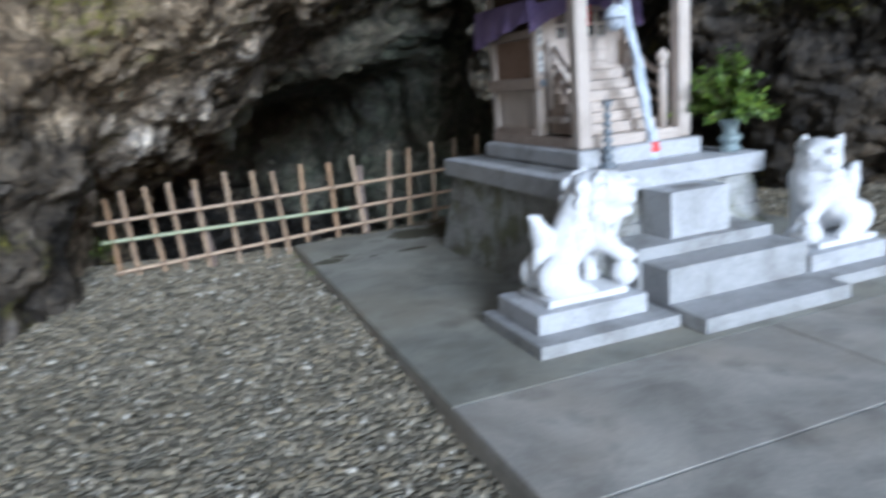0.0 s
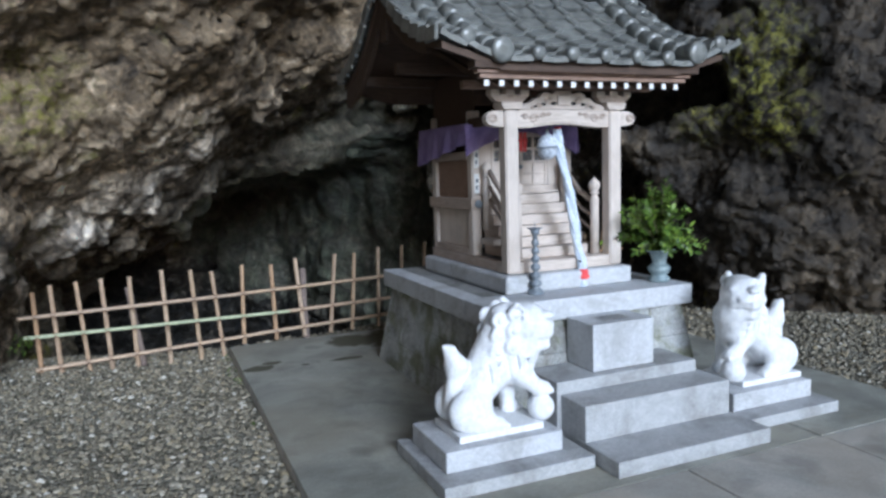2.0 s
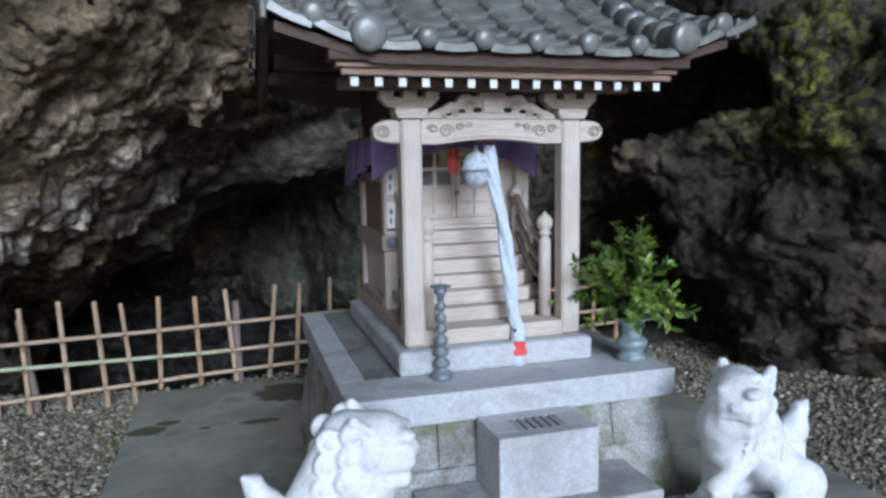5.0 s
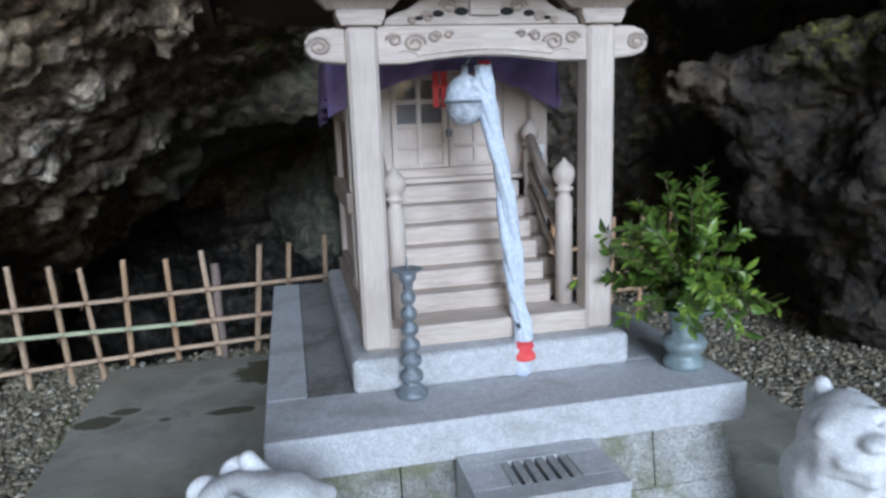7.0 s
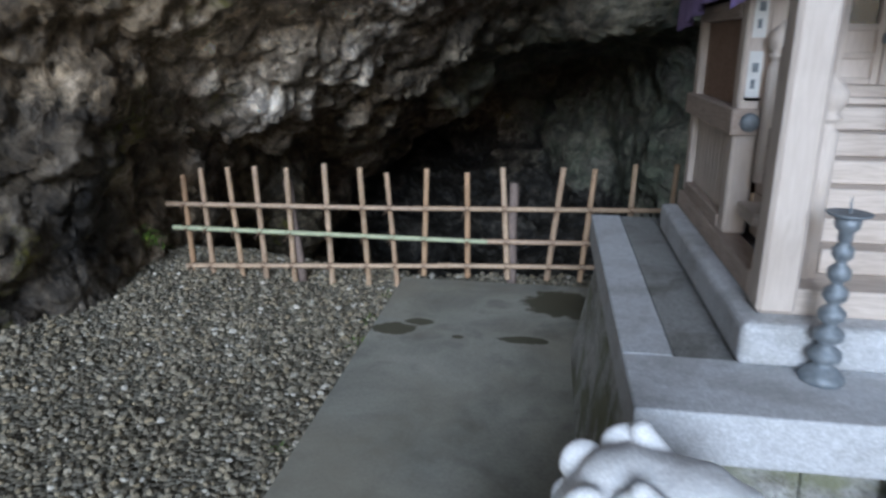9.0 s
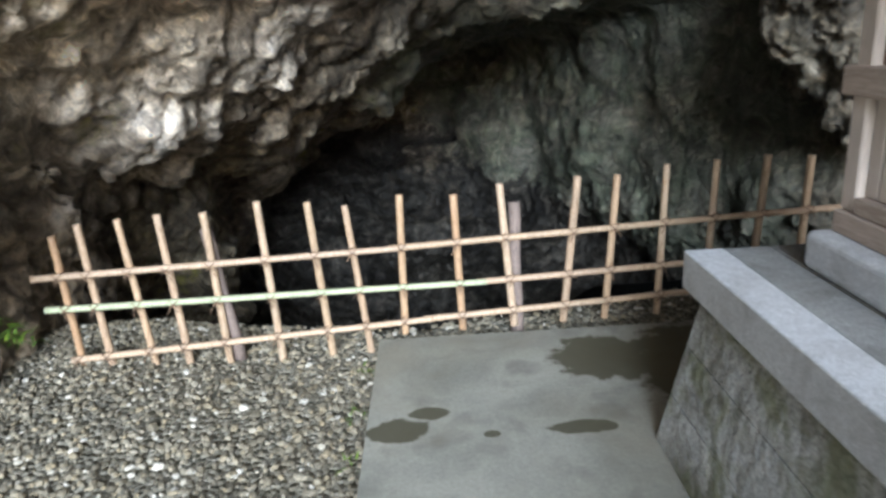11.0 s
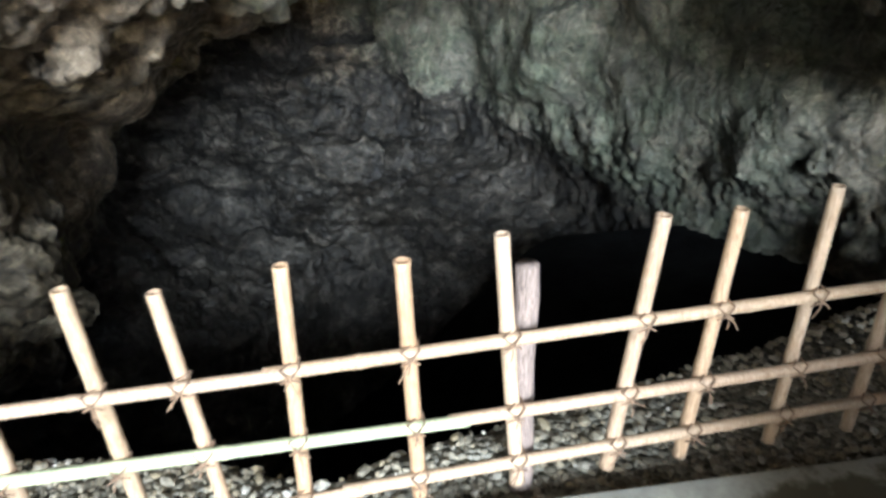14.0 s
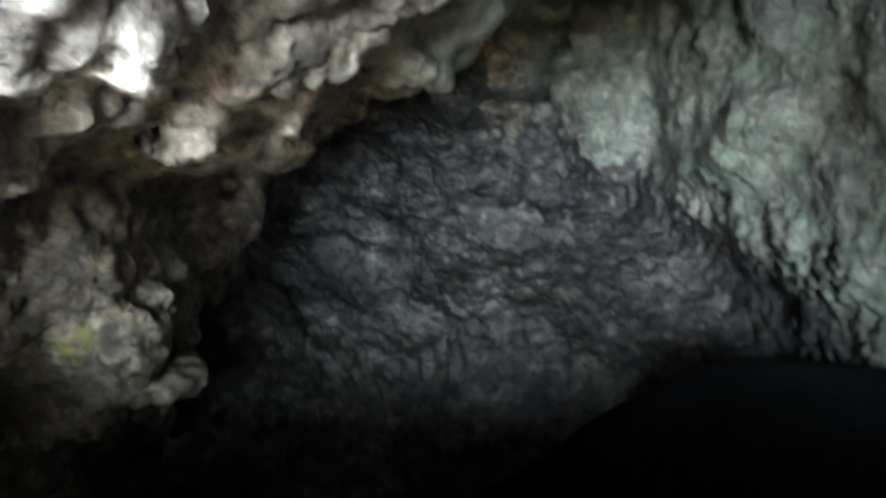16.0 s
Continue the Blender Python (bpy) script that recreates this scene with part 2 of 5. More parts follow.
def concrete_material(name, tone):
    m, t, b = nodes_of(name, 0.7)
    v = place(t)
    blot = noise_of(t, v, 1.6, 7, 0.62, 0.4)
    c = ramp(t, blot, [(0.28, (0.18, 0.175, 0.155)), (0.5, (0.335, 0.325, 0.295)), (0.72, (0.47, 0.455, 0.41))])
    c = mixed(t, 0.6, c, ramp(t, noise_of(t, v, 60, 6, 0.7), [(0.3, (0.7, 0.7, 0.7)), (0.65, (1.12, 1.12, 1.12))]), "MULTIPLY")
    spots = noise_of(t, v, 3.2, 5, 0.55, 0.2)
    c = mixed(t, ramp(t, spots, [(0.54, (0, 0, 0)), (0.68, (0.7, 0.7, 0.7))]), c, (0.145, 0.14, 0.128))
    c = mixed(t, ramp(t, noise_of(t, v, 0.9, 5, 0.6), [(0.45, (0, 0, 0)), (0.65, (0.6, 0.6, 0.6))]), c, (0.28, 0.245, 0.19))
    c = mixed(t, 1.0, c, tone, "MULTIPLY")
    wobble = noise_of(t, v, 9, 4, 0.6)
    # wet spots; the ellipse at (0.42, 2.45) also paints the platform's shade
    wet_and_shade = None
    for x, y, rx, ry in ((-1.02, 2.08, 0.13, 0.09), (-0.90, 2.20, 0.09, 0.05), (-0.66, 2.02, 0.035, 0.025), (-0.30, 2.03, 0.14, 0.05), (-0.10, 2.62, 0.24, 0.22), (0.0, 2.55, 0.12, 0.20), (0.42, 2.45, 0.42, 0.50), (0.35, 2.0, 0.30, 0.12)):
        m2 = add(t, "Mapping", Location=(-x / rx, -y / ry, 0), Scale=(1 / rx, 1 / ry, 0))
        t.links.new(v, m2.inputs["Vector"])
        ln = t.nodes.new("ShaderNodeVectorMath")
        ln.operation = "LENGTH"
        t.links.new(m2.outputs["Vector"], ln.inputs[0])
        sm = t.nodes.new("ShaderNodeMath")
        sm.operation = "ADD"
        t.links.new(ln.outputs["Value"], sm.inputs[0])
        t.links.new(wobble, sm.inputs[1])
        mr = t.nodes.new("ShaderNodeMapRange")
        t.links.new(sm.outputs[0], mr.inputs[0])
        mr.inputs[1].default_value, mr.inputs[2].default_value = 1.52, 1.38
        one = mr.outputs[0]
        wet_and_shade = one if wet_and_shade is None else mixed(t, 1.0, wet_and_shade, one, "LIGHTEN")
    c = mixed(t, mixed(t, 1.0, wet_and_shade, (0.9, 0.9, 0.9), "MULTIPLY"), c, (0.080, 0.073, 0.040))
    t.links.new(c, b.inputs["Base Color"])
    t.links.new(ramp(t, spots, [(0.5, (0.75, 0.75, 0.75)), (0.72, (0.5, 0.5, 0.5))]), b.inputs["Roughness"])
    n = bump(t, b, noise_of(t, v, 90, 5), 0.3, 0.004)
    bump(t, b, blot, 0.2, 0.02, n)
    return m


def wood_material(name, dark, light, along=(14, 14, 1.2), rough=0.7, local=False, hues=False):
    m, t, b = nodes_of(name, rough)
    v = place(t, along, local)
    g = noise_of(t, v, 6, 8, 0.6, 1.2)
    c = ramp(t, g, [(0.3, dark), (0.62, light)])
    w = place(t)
    c = mixed(t, 0.5, c, ramp(t, noise_of(t, w, 5, 5), [(0.3, (0.72, 0.7, 0.68)), (0.62, (1.05, 1.05, 1.05))]), "MULTIPLY")
    info = t.nodes.new("ShaderNodeObjectInfo")
    c = mixed(t, 0.3, c, ramp(t, info.outputs["Random"], [(0, (0.72, 0.72, 0.72)), (1, (1.1, 1.1, 1.1))]), "MULTIPLY")
    if hues:
        c = mixed(t, 1.0, c, ramp(t, info.outputs["Random"], [(0, (1.0, 0.78, 0.56)), (0.3, (0.98, 0.97, 0.98)), (0.45, (1.0, 0.88, 0.74)), (0.7, (1.08, 1.06, 1.05)), (1, (0.85, 0.80, 0.72))]), "MULTIPLY")
    t.links.new(c, b.inputs["Base Color"])
    bump(t, b, g, 0.25, 0.004)
    return m


def plain_material(name, a, c2, rough=0.6, metal=0.0, scale=20, relief=0.2, depth=0.004, by_object=0.0, by_island=False):
    m, t, b = nodes_of(name, rough, metal)
    v = place(t)
    n1 = noise_of(t, v, scale, 6, 0.6)
    c = ramp(t, n1, [(0.3, a), (0.68, c2)])
    if by_object:
        info = t.nodes.new("ShaderNodeObjectInfo")
        c = mixed(t, by_object, c, ramp(t, info.outputs["Random"], [(0, (0.45, 0.45, 0.45)), (1, (1.25, 1.25, 1.25))]), "MULTIPLY")
    if by_island:
        geo = t.nodes.new("ShaderNodeNewGeometry")
        c = mixed(t, 1.0, c, ramp(t, geo.outputs["Random Per Island"], by_island), "MULTIPLY")
    t.links.new(c, b.inputs["Base Color"])
    bump(t, b, n1, relief, depth)
    return m


def gravel_material():
    m, t, b = nodes_of("gravel_bed", 0.9)
    b.inputs["Specular IOR Level"].default_value = 0.06
    v = place(t)
    cell = cells(t, v, 42, "F1", "Color")
    bw = t.nodes.new("ShaderNodeRGBToBW")
    t.links.new(cell, bw.inputs[0])
    c = ramp(t, bw.outputs[0], [(0.15, (0.15, 0.14, 0.108)), (0.5, (0.26, 0.243, 0.19)), (0.85, (0.38, 0.36, 0.295))])
    c = mixed(t, 0.6, c, ramp(t, noise_of(t, v, 1.2, 5), [(0.35, (0.6, 0.57, 0.52)), (0.65, (1.05, 1.05, 1.05))]), "MULTIPLY")
    # past the fence the gravel turns near black, shade put into its colour
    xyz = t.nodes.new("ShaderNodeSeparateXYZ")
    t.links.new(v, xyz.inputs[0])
    pit_shade = t.nodes.new("ShaderNodeMapRange")
    t.links.new(xyz.outputs["Y"], pit_shade.inputs[0])
    pit_shade.inputs[1].default_value, pit_shade.inputs[2].default_value = 3.35, 3.85
    c = mixed(t, pit_shade.outputs[0], c, ramp(t, noise_of(t, v, 3, 7, 0.65), [(0.35, (0.003, 0.003, 0.003)), (0.7, (0.012, 0.012, 0.012))]))
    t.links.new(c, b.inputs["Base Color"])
    d = t.nodes.new("ShaderNodeMath")
    d.operation = "SUBTRACT"
    d.inputs[0].default_value = 1.0
    t.links.new(cells(t, v, 42), d.inputs[1])
    bump(t, b, d.outputs[0], 1.0, 0.02)
    return m


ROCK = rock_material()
GRANITE = granite_material("pale_granite", (0.57, 0.58, 0.595), (0.46, 0.47, 0.485), 0.5)
GRANITE_DARK = granite_material("weathered_granite", (0.45, 0.455, 0.455), (0.36, 0.365, 0.37), 0.65)
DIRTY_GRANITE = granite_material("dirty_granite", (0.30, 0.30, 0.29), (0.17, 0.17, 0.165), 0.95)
MASONRY = granite_material("mossy_stone", (0.46, 0.465, 0.45), (0.27, 0.27, 0.25), 0.95, 150, 0.75)
MARBLE = granite_material("white_statue_stone", (0.84, 0.845, 0.85), (0.77, 0.775, 0.785), 0.08, 300)
# one concrete in two tones: brighter at the lit front, darker for shade behind
CONCRETE = concrete_material("worn_concrete", (1.32, 1.31, 1.29))
CONCRETE_SHADED = concrete_material("shaded_concrete", (1.02, 1.05, 1.0))
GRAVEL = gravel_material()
STONES = plain_material("gravel_stones", (0.60, 0.56, 0.49), (1.0, 0.95, 0.85), 0.75, scale=60,
                        by_island=[(0, (0.15, 0.14, 0.108)), (0.3, (0.26, 0.24, 0.19)), (0.55, (0.36, 0.34, 0.28)), (0.75, (0.37, 0.325, 0.225)), (0.94, (0.50, 0.49, 0.44)), (0.98, (0.72, 0.72, 0.69))])
WOOD = wood_material("bleached_cypress", (0.565, 0.49, 0.42), (0.66, 0.585, 0.515))
WOOD_X = wood_material("bleached_cypress_crosswise", (0.47, 0.40, 0.335), (0.65, 0.575, 0.505), (1.2, 14, 14))
WOOD_Y = wood_material("bleached_cypress_lengthwise", (0.34, 0.27, 0.215), (0.50, 0.42, 0.355), (14, 1.2, 14))
# brown boards up under the roof, their tones lowered for the shade there
WOOD_SHADED = wood_material("brown_cypress", (0.034, 0.020, 0.013), (0.10, 0.062, 0.040), (1.2, 14, 14))
WOOD_MID = wood_material("brown_board", (0.19, 0.115, 0.078), (0.37, 0.255, 0.19), (1.2, 14, 14))
BAMBOO = wood_material("dry_bamboo", (0.30, 0.20, 0.115), (0.57, 0.455, 0.33), (30, 30, 2.5), 0.42, True, True)
BAMBOO_GREEN = wood_material("green_bamboo", (0.26, 0.30, 0.17), (0.52, 0.55, 0.36), (30, 30, 2.5), 0.42, True)
BARK = wood_material("barked_stake", (0.10, 0.075, 0.06), (0.30, 0.235, 0.20), (25, 25, 3), 0.85, True)
TILE = plain_material("smoked_roof_tile", (0.13, 0.132, 0.120), (0.30, 0.305, 0.285), 0.30, 0.1, 14, 0.3, 0.004, 0.35)
PURPLE = plain_material("purple_cloth", (0.20, 0.145, 0.34), (0.32, 0.25, 0.48), 0.85, scale=9)
WHITE_PAINT = plain_material("white_paint", (0.72, 0.72, 0.70), (0.86, 0.86, 0.84), 0.6)
BRONZE = plain_material("grey_bronze", (0.14, 0.16, 0.18), (0.28, 0.31, 0.34), 0.55, 0.3, 40)
VERDIGRIS = plain_material("verdigris_bronze", (0.20, 0.255, 0.265), (0.36, 0.43, 0.44), 0.55, 0.3, 30)
ROPE_CLOTH = plain_material("white_rope_cloth", (0.50, 0.57, 0.66), (0.72, 0.77, 0.84), 0.9, scale=50, relief=0.6, depth=0.006)
BELL_SKIN = plain_material("speckled_pale_metal", (0.30, 0.34, 0.40), (0.74, 0.78, 0.84), 0.7, 0.0, 45, 0.5, 0.004)
RED = plain_material("red_cloth", (0.62, 0.05, 0.06), (0.85, 0.12, 0.11), 0.8)
# near black, painted where a gap would only lie in shade
GAP_SHADE = plain_material("gap_shade_black", (0.012, 0.011, 0.010), (0.03, 0.028, 0.025), 0.9)
TWINE = plain_material("palm_twine", (0.12, 0.075, 0.045), (0.28, 0.19, 0.12), 0.95, scale=200)
LEAF = plain_material("glossy_leaf", (0.055, 0.105, 0.014), (0.15, 0.235, 0.035), 0.38, scale=25, by_island=[(0, (0.55, 0.6, 0.5)), (0.6, (1.1, 1.1, 1.0)), (1, (2.0, 1.75, 1.0))])
TWIG = plain_material("green_twig", (0.10, 0.09, 0.04), (0.20, 0.18, 0.08), 0.8)


# ---- helpers for shapes ----
BASE = {}


def thing(name, at, label, category, group="", kind=""):
    ob = new(name)
    ob.location = at
    ob.empty_display_size = 0.1
    BASE[ob] = Vector(at)
    return tagged(ob, label, category, group, kind)


def mesh_of(name, bm, material, smooth=False):
    me = bpy.data.meshes.new(name)
    bm.to_mesh(me)
    bm.free()
    me.materials.append(material)
    if smooth:
        me.shade_smooth()
    return me


def part(name, bm, material, parent=None, label="", smooth=False):
    """Links a bmesh, in the world's metres, as one mesh object under its thing or part."""
    origin = BASE[parent] if parent else Vector((0, 0, 0))
    bmesh.ops.translate(bm, vec=-origin, verts=bm.verts)
    ob = new(name, mesh_of(name, bm, material, smooth))
    if parent:
        ob.parent = parent
    BASE[ob] = origin
    return tagged(ob, label)


def box(x0, x1, y0, y1, z0, z1, bevel=0.006, segments=2, bm=None):
    out = bm or bmesh.new()
    b = bmesh.new()
    bmesh.ops.create_cube(b, size=1)
    for v in b.verts:
        v.co = ((x0 + x1) / 2 + v.co.x * (x1 - x0), (y0 + y1) / 2 + v.co.y * (y1 - y0), (z0 + z1) / 2 + v.co.z * (z1 - z0))
    if bevel:
        bmesh.ops.bevel(b, geom=b.edges[:], offset=bevel, segments=segments, profile=0.5, affect="EDGES")
    join(out, b)
    return out


def join(out, b, m=None):
    if m is not None:
        bmesh.ops.transform(b, matrix=m, verts=b.verts)
    me = bpy.data.meshes.new("tmp")
    b.to_mesh(me)
    b.free()
    out.from_mesh(me)
    bpy.data.meshes.remove(me)


def lathe(profile, centre, sides=24, bm=None):
    """A turned solid: (radius, height) pairs round an upright axis at centre."""
    out = bm or bmesh.new()
    cx, cy, cz = centre
    rings = []
    for r, z in profile:
        rings.append([out.verts.new((cx + r * math.cos(2 * math.pi * k / sides), cy + r * math.sin(2 * math.pi * k / sides), cz + z)) for k in range(sides)])
    for a, b in zip(rings, rings[1:]):
        for k in range(sides):
            out.faces.new((a[k], a[(k + 1) % sides], b[(k + 1) % sides], b[k]))
    out.faces.new(rings[0][::-1])
    out.faces.new(rings[-1])
    return out


def tube(points, radii, sides=10, bm=None, closed_ends=True, axis=None):
    """A round bar along points."""
    out = bm or bmesh.new()
    pts = [Vector(p) for p in points]
    if isinstance(radii, (int, float)):
        radii = [radii] * len(pts)
    rings = []
    for i, p in enumerate(pts):
        d = axis or (pts[min(i + 1, len(pts) - 1)] - pts[max(i - 1, 0)]).normalized()
        a = d.orthogonal().normalized() if abs(d.z) > 0.9 else d.cross(Vector((0, 0, 1))).normalized()
        if abs(d.z) > 0.9:
            a = (Vector((1, 0, 0)) - d * d.x).normalized()
        b = d.cross(a)
        rings.append([out.verts.new(p + radii[i] * (a * math.cos(2 * math.pi * k / sides) + b * math.sin(2 * math.pi * k / sides))) for k in range(sides)])
    for a, b in zip(rings, rings[1:]):
        for k in range(sides):
            out.faces.new((a[k], a[(k + 1) % sides], b[(k + 1) % sides], b[k]))
    if closed_ends:
        out.faces.new(rings[0][::-1])
        out.faces.new(rings[-1])
    return out


def extrude_xz(outline, y0, y1, bevel=0.004, bm=None):
    """A board cut to an outline in x and z, from y0 to y1."""
    b = bmesh.new()
    f = b.faces.new([b.verts.new((x, y0, z)) for x, z in outline])
    r = bmesh.ops.extrude_face_region(b, geom=[f])
    for v in r["geom"]:
        if isinstance(v, bmesh.types.BMVert):
            v.co.y = y1
    bmesh.ops.recalc_face_normals(b, faces=b.faces[:])
    if bevel:
        edges = [e for e in b.edges if abs(e.verts[0].co.y - e.verts[1].co.y) < 1e-6]
        bmesh.ops.bevel(b, geom=edges, offset=bevel, segments=2, profile=0.5, affect="EDGES")
    out = bm or bmesh.new()
    join(out, b)
    return out


# ---- noise on arrays ----
def hash3(i, j, k, seed):
    n = (i.astype(np.int64) * 374761393 + j.astype(np.int64) * 668265263 + k.astype(np.int64) * 2147483647 + seed * 974711) & 0xFFFFFFFF
    n = ((n ^ (n >> 13)) * 1274126177) & 0xFFFFFFFF
    n = ((n ^ (n >> 16)) * 2246822519) & 0xFFFFFFFF
    return ((n ^ (n >> 15)) & 0xFFFFFF) / float(0xFFFFFF)


def soft_noise(p, size, seed=0):
    """Smooth noise from -1 to 1 with lumps of that size."""
    q = p / size
    i = np.floor(q).astype(np.int64)
    f = q - i
    f = f * f * (3 - 2 * f)
    total = 0
    for a in (0, 1):
        for b in (0, 1):
            for c in (0, 1):
                w = (f[:, 0] if a else 1 - f[:, 0]) * (f[:, 1] if b else 1 - f[:, 1]) * (f[:, 2] if c else 1 - f[:, 2])
                total = total + w * hash3(i[:, 0] + a, i[:, 1] + b, i[:, 2] + c, seed)
    return total * 2 - 1


def cell_noise(p, size, seed=0):
    """Distances to the nearest and the second nearest of scattered points, in units of size."""
    q = p / size
    i = np.floor(q).astype(np.int64)
    f1 = np.full(len(p), 9.0)
    f2 = np.full(len(p), 9.0)
    for a in (-1, 0, 1):
        for b in (-1, 0, 1):
            for c in (-1, 0, 1):
                x, y, z = i[:, 0] + a, i[:, 1] + b, i[:, 2] + c
                d = np.sqrt((x + hash3(x, y, z, seed) - q[:, 0]) ** 2 + (y + hash3(x, y, z, seed + 1) - q[:, 1]) ** 2 + (z + hash3(x, y, z, seed + 2) - q[:, 2]) ** 2)
                f2 = np.minimum(f2, np.maximum(f1, d))
                f1 = np.minimum(f1, d)
    return f1, f2


def net(values, lo, h):
    """The zero surface of a grid of values, as points and quads; faces look to the positive side."""
    s = values < 0
    nx, ny, nz = values.shape
    total = np.zeros((nx - 1, ny - 1, nz - 1, 3), np.float32)
    count = np.zeros((nx - 1, ny - 1, nz - 1), np.float32)

    def cut(arr, o):
        return arr[o[0]:nx - 1 + o[0], o[1]:ny - 1 + o[1], o[2]:nz - 1 + o[2]]

    corners = [(a, b, c) for a in (0, 1) for b in (0, 1) for c in (0, 1)]
    for p in corners:
        for ax in range(3):
            if p[ax]:
                continue
            q = tuple(v + (1 if n == ax else 0) for n, v in enumerate(p))
            va, vb = cut(values, p), cut(values, q)
            hit = cut(s, p) != cut(s, q)
            f = np.where(hit, va / np.where(hit, va - vb, 1), 0)
            for n in range(3):
                total[..., n] += np.where(hit, p[n] + (f if n == ax else 0), 0)
            count += hit
    live = count > 0
    index = np.full(live.shape, -1, np.int64)
    index[live] = np.arange(live.sum())
    cell = np.argwhere(live)
    points = (cell + total[live] / count[live][:, None]) * h + np.array(lo)
    quads = []
    for ax in range(3):
        o1, o2 = [n for n in range(3) if n != ax]
        a = [slice(1, -1)] * 3
        a[ax] = slice(0, -1)
        b = [slice(1, -1)] * 3
        b[ax] = slice(1, None)
        sa, sb = s[tuple(a)], s[tuple(b)]
        at = np.argwhere(sa != sb)
        flip = sa[sa != sb]
        at = at + 1
        at[:, ax] -= 1
        ring = []
        for d1, d2 in ((-1, -1), (0, -1), (0, 0), (-1, 0)):
            c = at.copy()
            c[:, o1] += d1
            c[:, o2] += d2
            ring.append(index[c[:, 0], c[:, 1], c[:, 2]])
        quad = np.stack(ring, 1)
        if ax == 1:
            flip = ~flip
        quad[~flip] = quad[~flip][:, ::-1]
        quads.append(quad)
    return points, np.concatenate(quads)


def split_quads(points, quads):
    """Every quad into four."""
    n = len(points)
    e = np.stack([quads, np.roll(quads, -1, 1)], 2).reshape(-1, 2)
    e.sort(1)
    uniq, inv = np.unique(e, axis=0, return_inverse=True)
    mid = points[uniq].mean(1)
    inv = inv.reshape(-1, 4) + n
    c = np.arange(len(quads)) + n + len(uniq)
    out = np.concatenate([np.stack([quads[:, k], inv[:, k], c, inv[:, (k + 3) % 4]], 1) for k in range(4)])
    return np.concatenate([points, mid, points[quads].mean(1)]), out


def normals_of(points, quads):
    d = np.cross(points[quads[:, 2]] - points[quads[:, 0]], points[quads[:, 3]] - points[quads[:, 1]])
    n = np.zeros_like(points)
    for k in range(4):
        np.add.at(n, quads[:, k], d)
    return n / (np.linalg.norm(n, axis=1, keepdims=True) + 1e-9)


def raw_mesh(name, points, faces, material, smooth=True):
    me = bpy.data.meshes.new(name)
    me.from_pydata(points.tolist(), [], faces.tolist())
    me.update()
    me.materials.append(material)
    if smooth:
        me.shade_smooth()
    return me


def smax(a, b, k):
    h = np.clip(0.5 + 0.5 * (a - b) / k, 0, 1)
    return b + (a - b) * h + k * h * (1 - h)


def smin(a, b, k):
    return -smax(-a, -b, k)


# ---- the cave: a hollow in the cliff, with a lower one behind the fence ----
def hollow(x, y, z):
    """Below zero in the open, above zero in the rock."""
    # left wall: a nose at about y = 2, leaning over the gravel
    left = smin(-0.88 * (x + 2.90) + 0.47 * (y - 2.1) + 0.12 * z, -(x + 3.05 + 0.20 * np.clip((y - 3.6) / 1.2, 0, 1)) + 0.16 * z, 0.25)
    # right wall: a slanting face, and behind its nose a dark recess
    face = 0.80 * (x - 3.55) + 0.60 * (y - 2.2) + 0.30 * np.minimum(z, 2.1)
    recess = np.maximum(smax(0.92 * (x - 3.15) + 0.385 * (y - 6.5) + 0.08 * z, x - 3.8 + 0.05 * z, 0.3), 2.2 - 0.5 * np.clip((z - 1.7) / 0.6, 0, 1) - y)
    right = smin(face, recess, 0.2)
    # roof: sinks towards the left and the back, and rises to the mouth
    roof = 0.90 + 0.66 * (x + 1.36) + 0.25 * np.maximum(0, 6.9 - y) + 0.42 * np.maximum(0, 3.6 - y)
    high = 1.75 + 0.55 * np.maximum(0, 8.0 - y) - 0.12 * np.maximum(0, y - 8.0)
    roof = (z - smin(roof, high, 0.4)) * 0.8
    cap = (z - 4.9 + 0.15 * np.minimum(y, 0) + 2.0 * np.minimum(y + 2.4, 0)) * 0.7
    d = smax(smax(left, right, 0.3), smax(roof, cap, 0.5), 0.35)
    d = smax(d, (y - 14.4) + 0.35 * z, 0.5)
    # a slope of fallen rock climbs to the back and up the left side
    aside = np.clip(-1.2 - x, 0, 1.9)
    bed = -2.45 + 0.20 * (y - 9.4) + 0.50 * aside - 2.6 * np.clip(9.1 - 1.5 * aside - y, 0, 2)
    return smax(d, (bed - z) * 0.8, 0.25)


def boulders(x, y, z, d):
    """Rock masses that stand out from the walls."""
    for cx, cy, cz, rx, ry, rz in ((-2.1, 4.1, 1.9, 0.9, 0.6, 0.42), (-3.32, 5.8, 0.3, 0.72, 0.9, 1.5),
                                   (3.1, 5.3, 1.5, 1.0, 0.9, 1.2), (2.1, 11.2, -0.2, 0.95, 1.9, 1.5), (1.0, 13.4, -0.5, 1.3, 1.5, 1.9), (-2.3, 7.4, 1.0, 1.0, 0.8, 0.45),
                                   (0.2, 6.6, 2.0, 1.0, 0.7, 0.5), (-0.9, 13.4, -1.6, 1.2, 1.0, 0.9)):
        e = (np.sqrt(((x - cx) / rx) ** 2 + ((y - cy) / ry) ** 2 + ((z - cz) / rz) ** 2) - 1) * min(rx, ry, rz)
        d = smax(d, -e, 0.3)
    return d


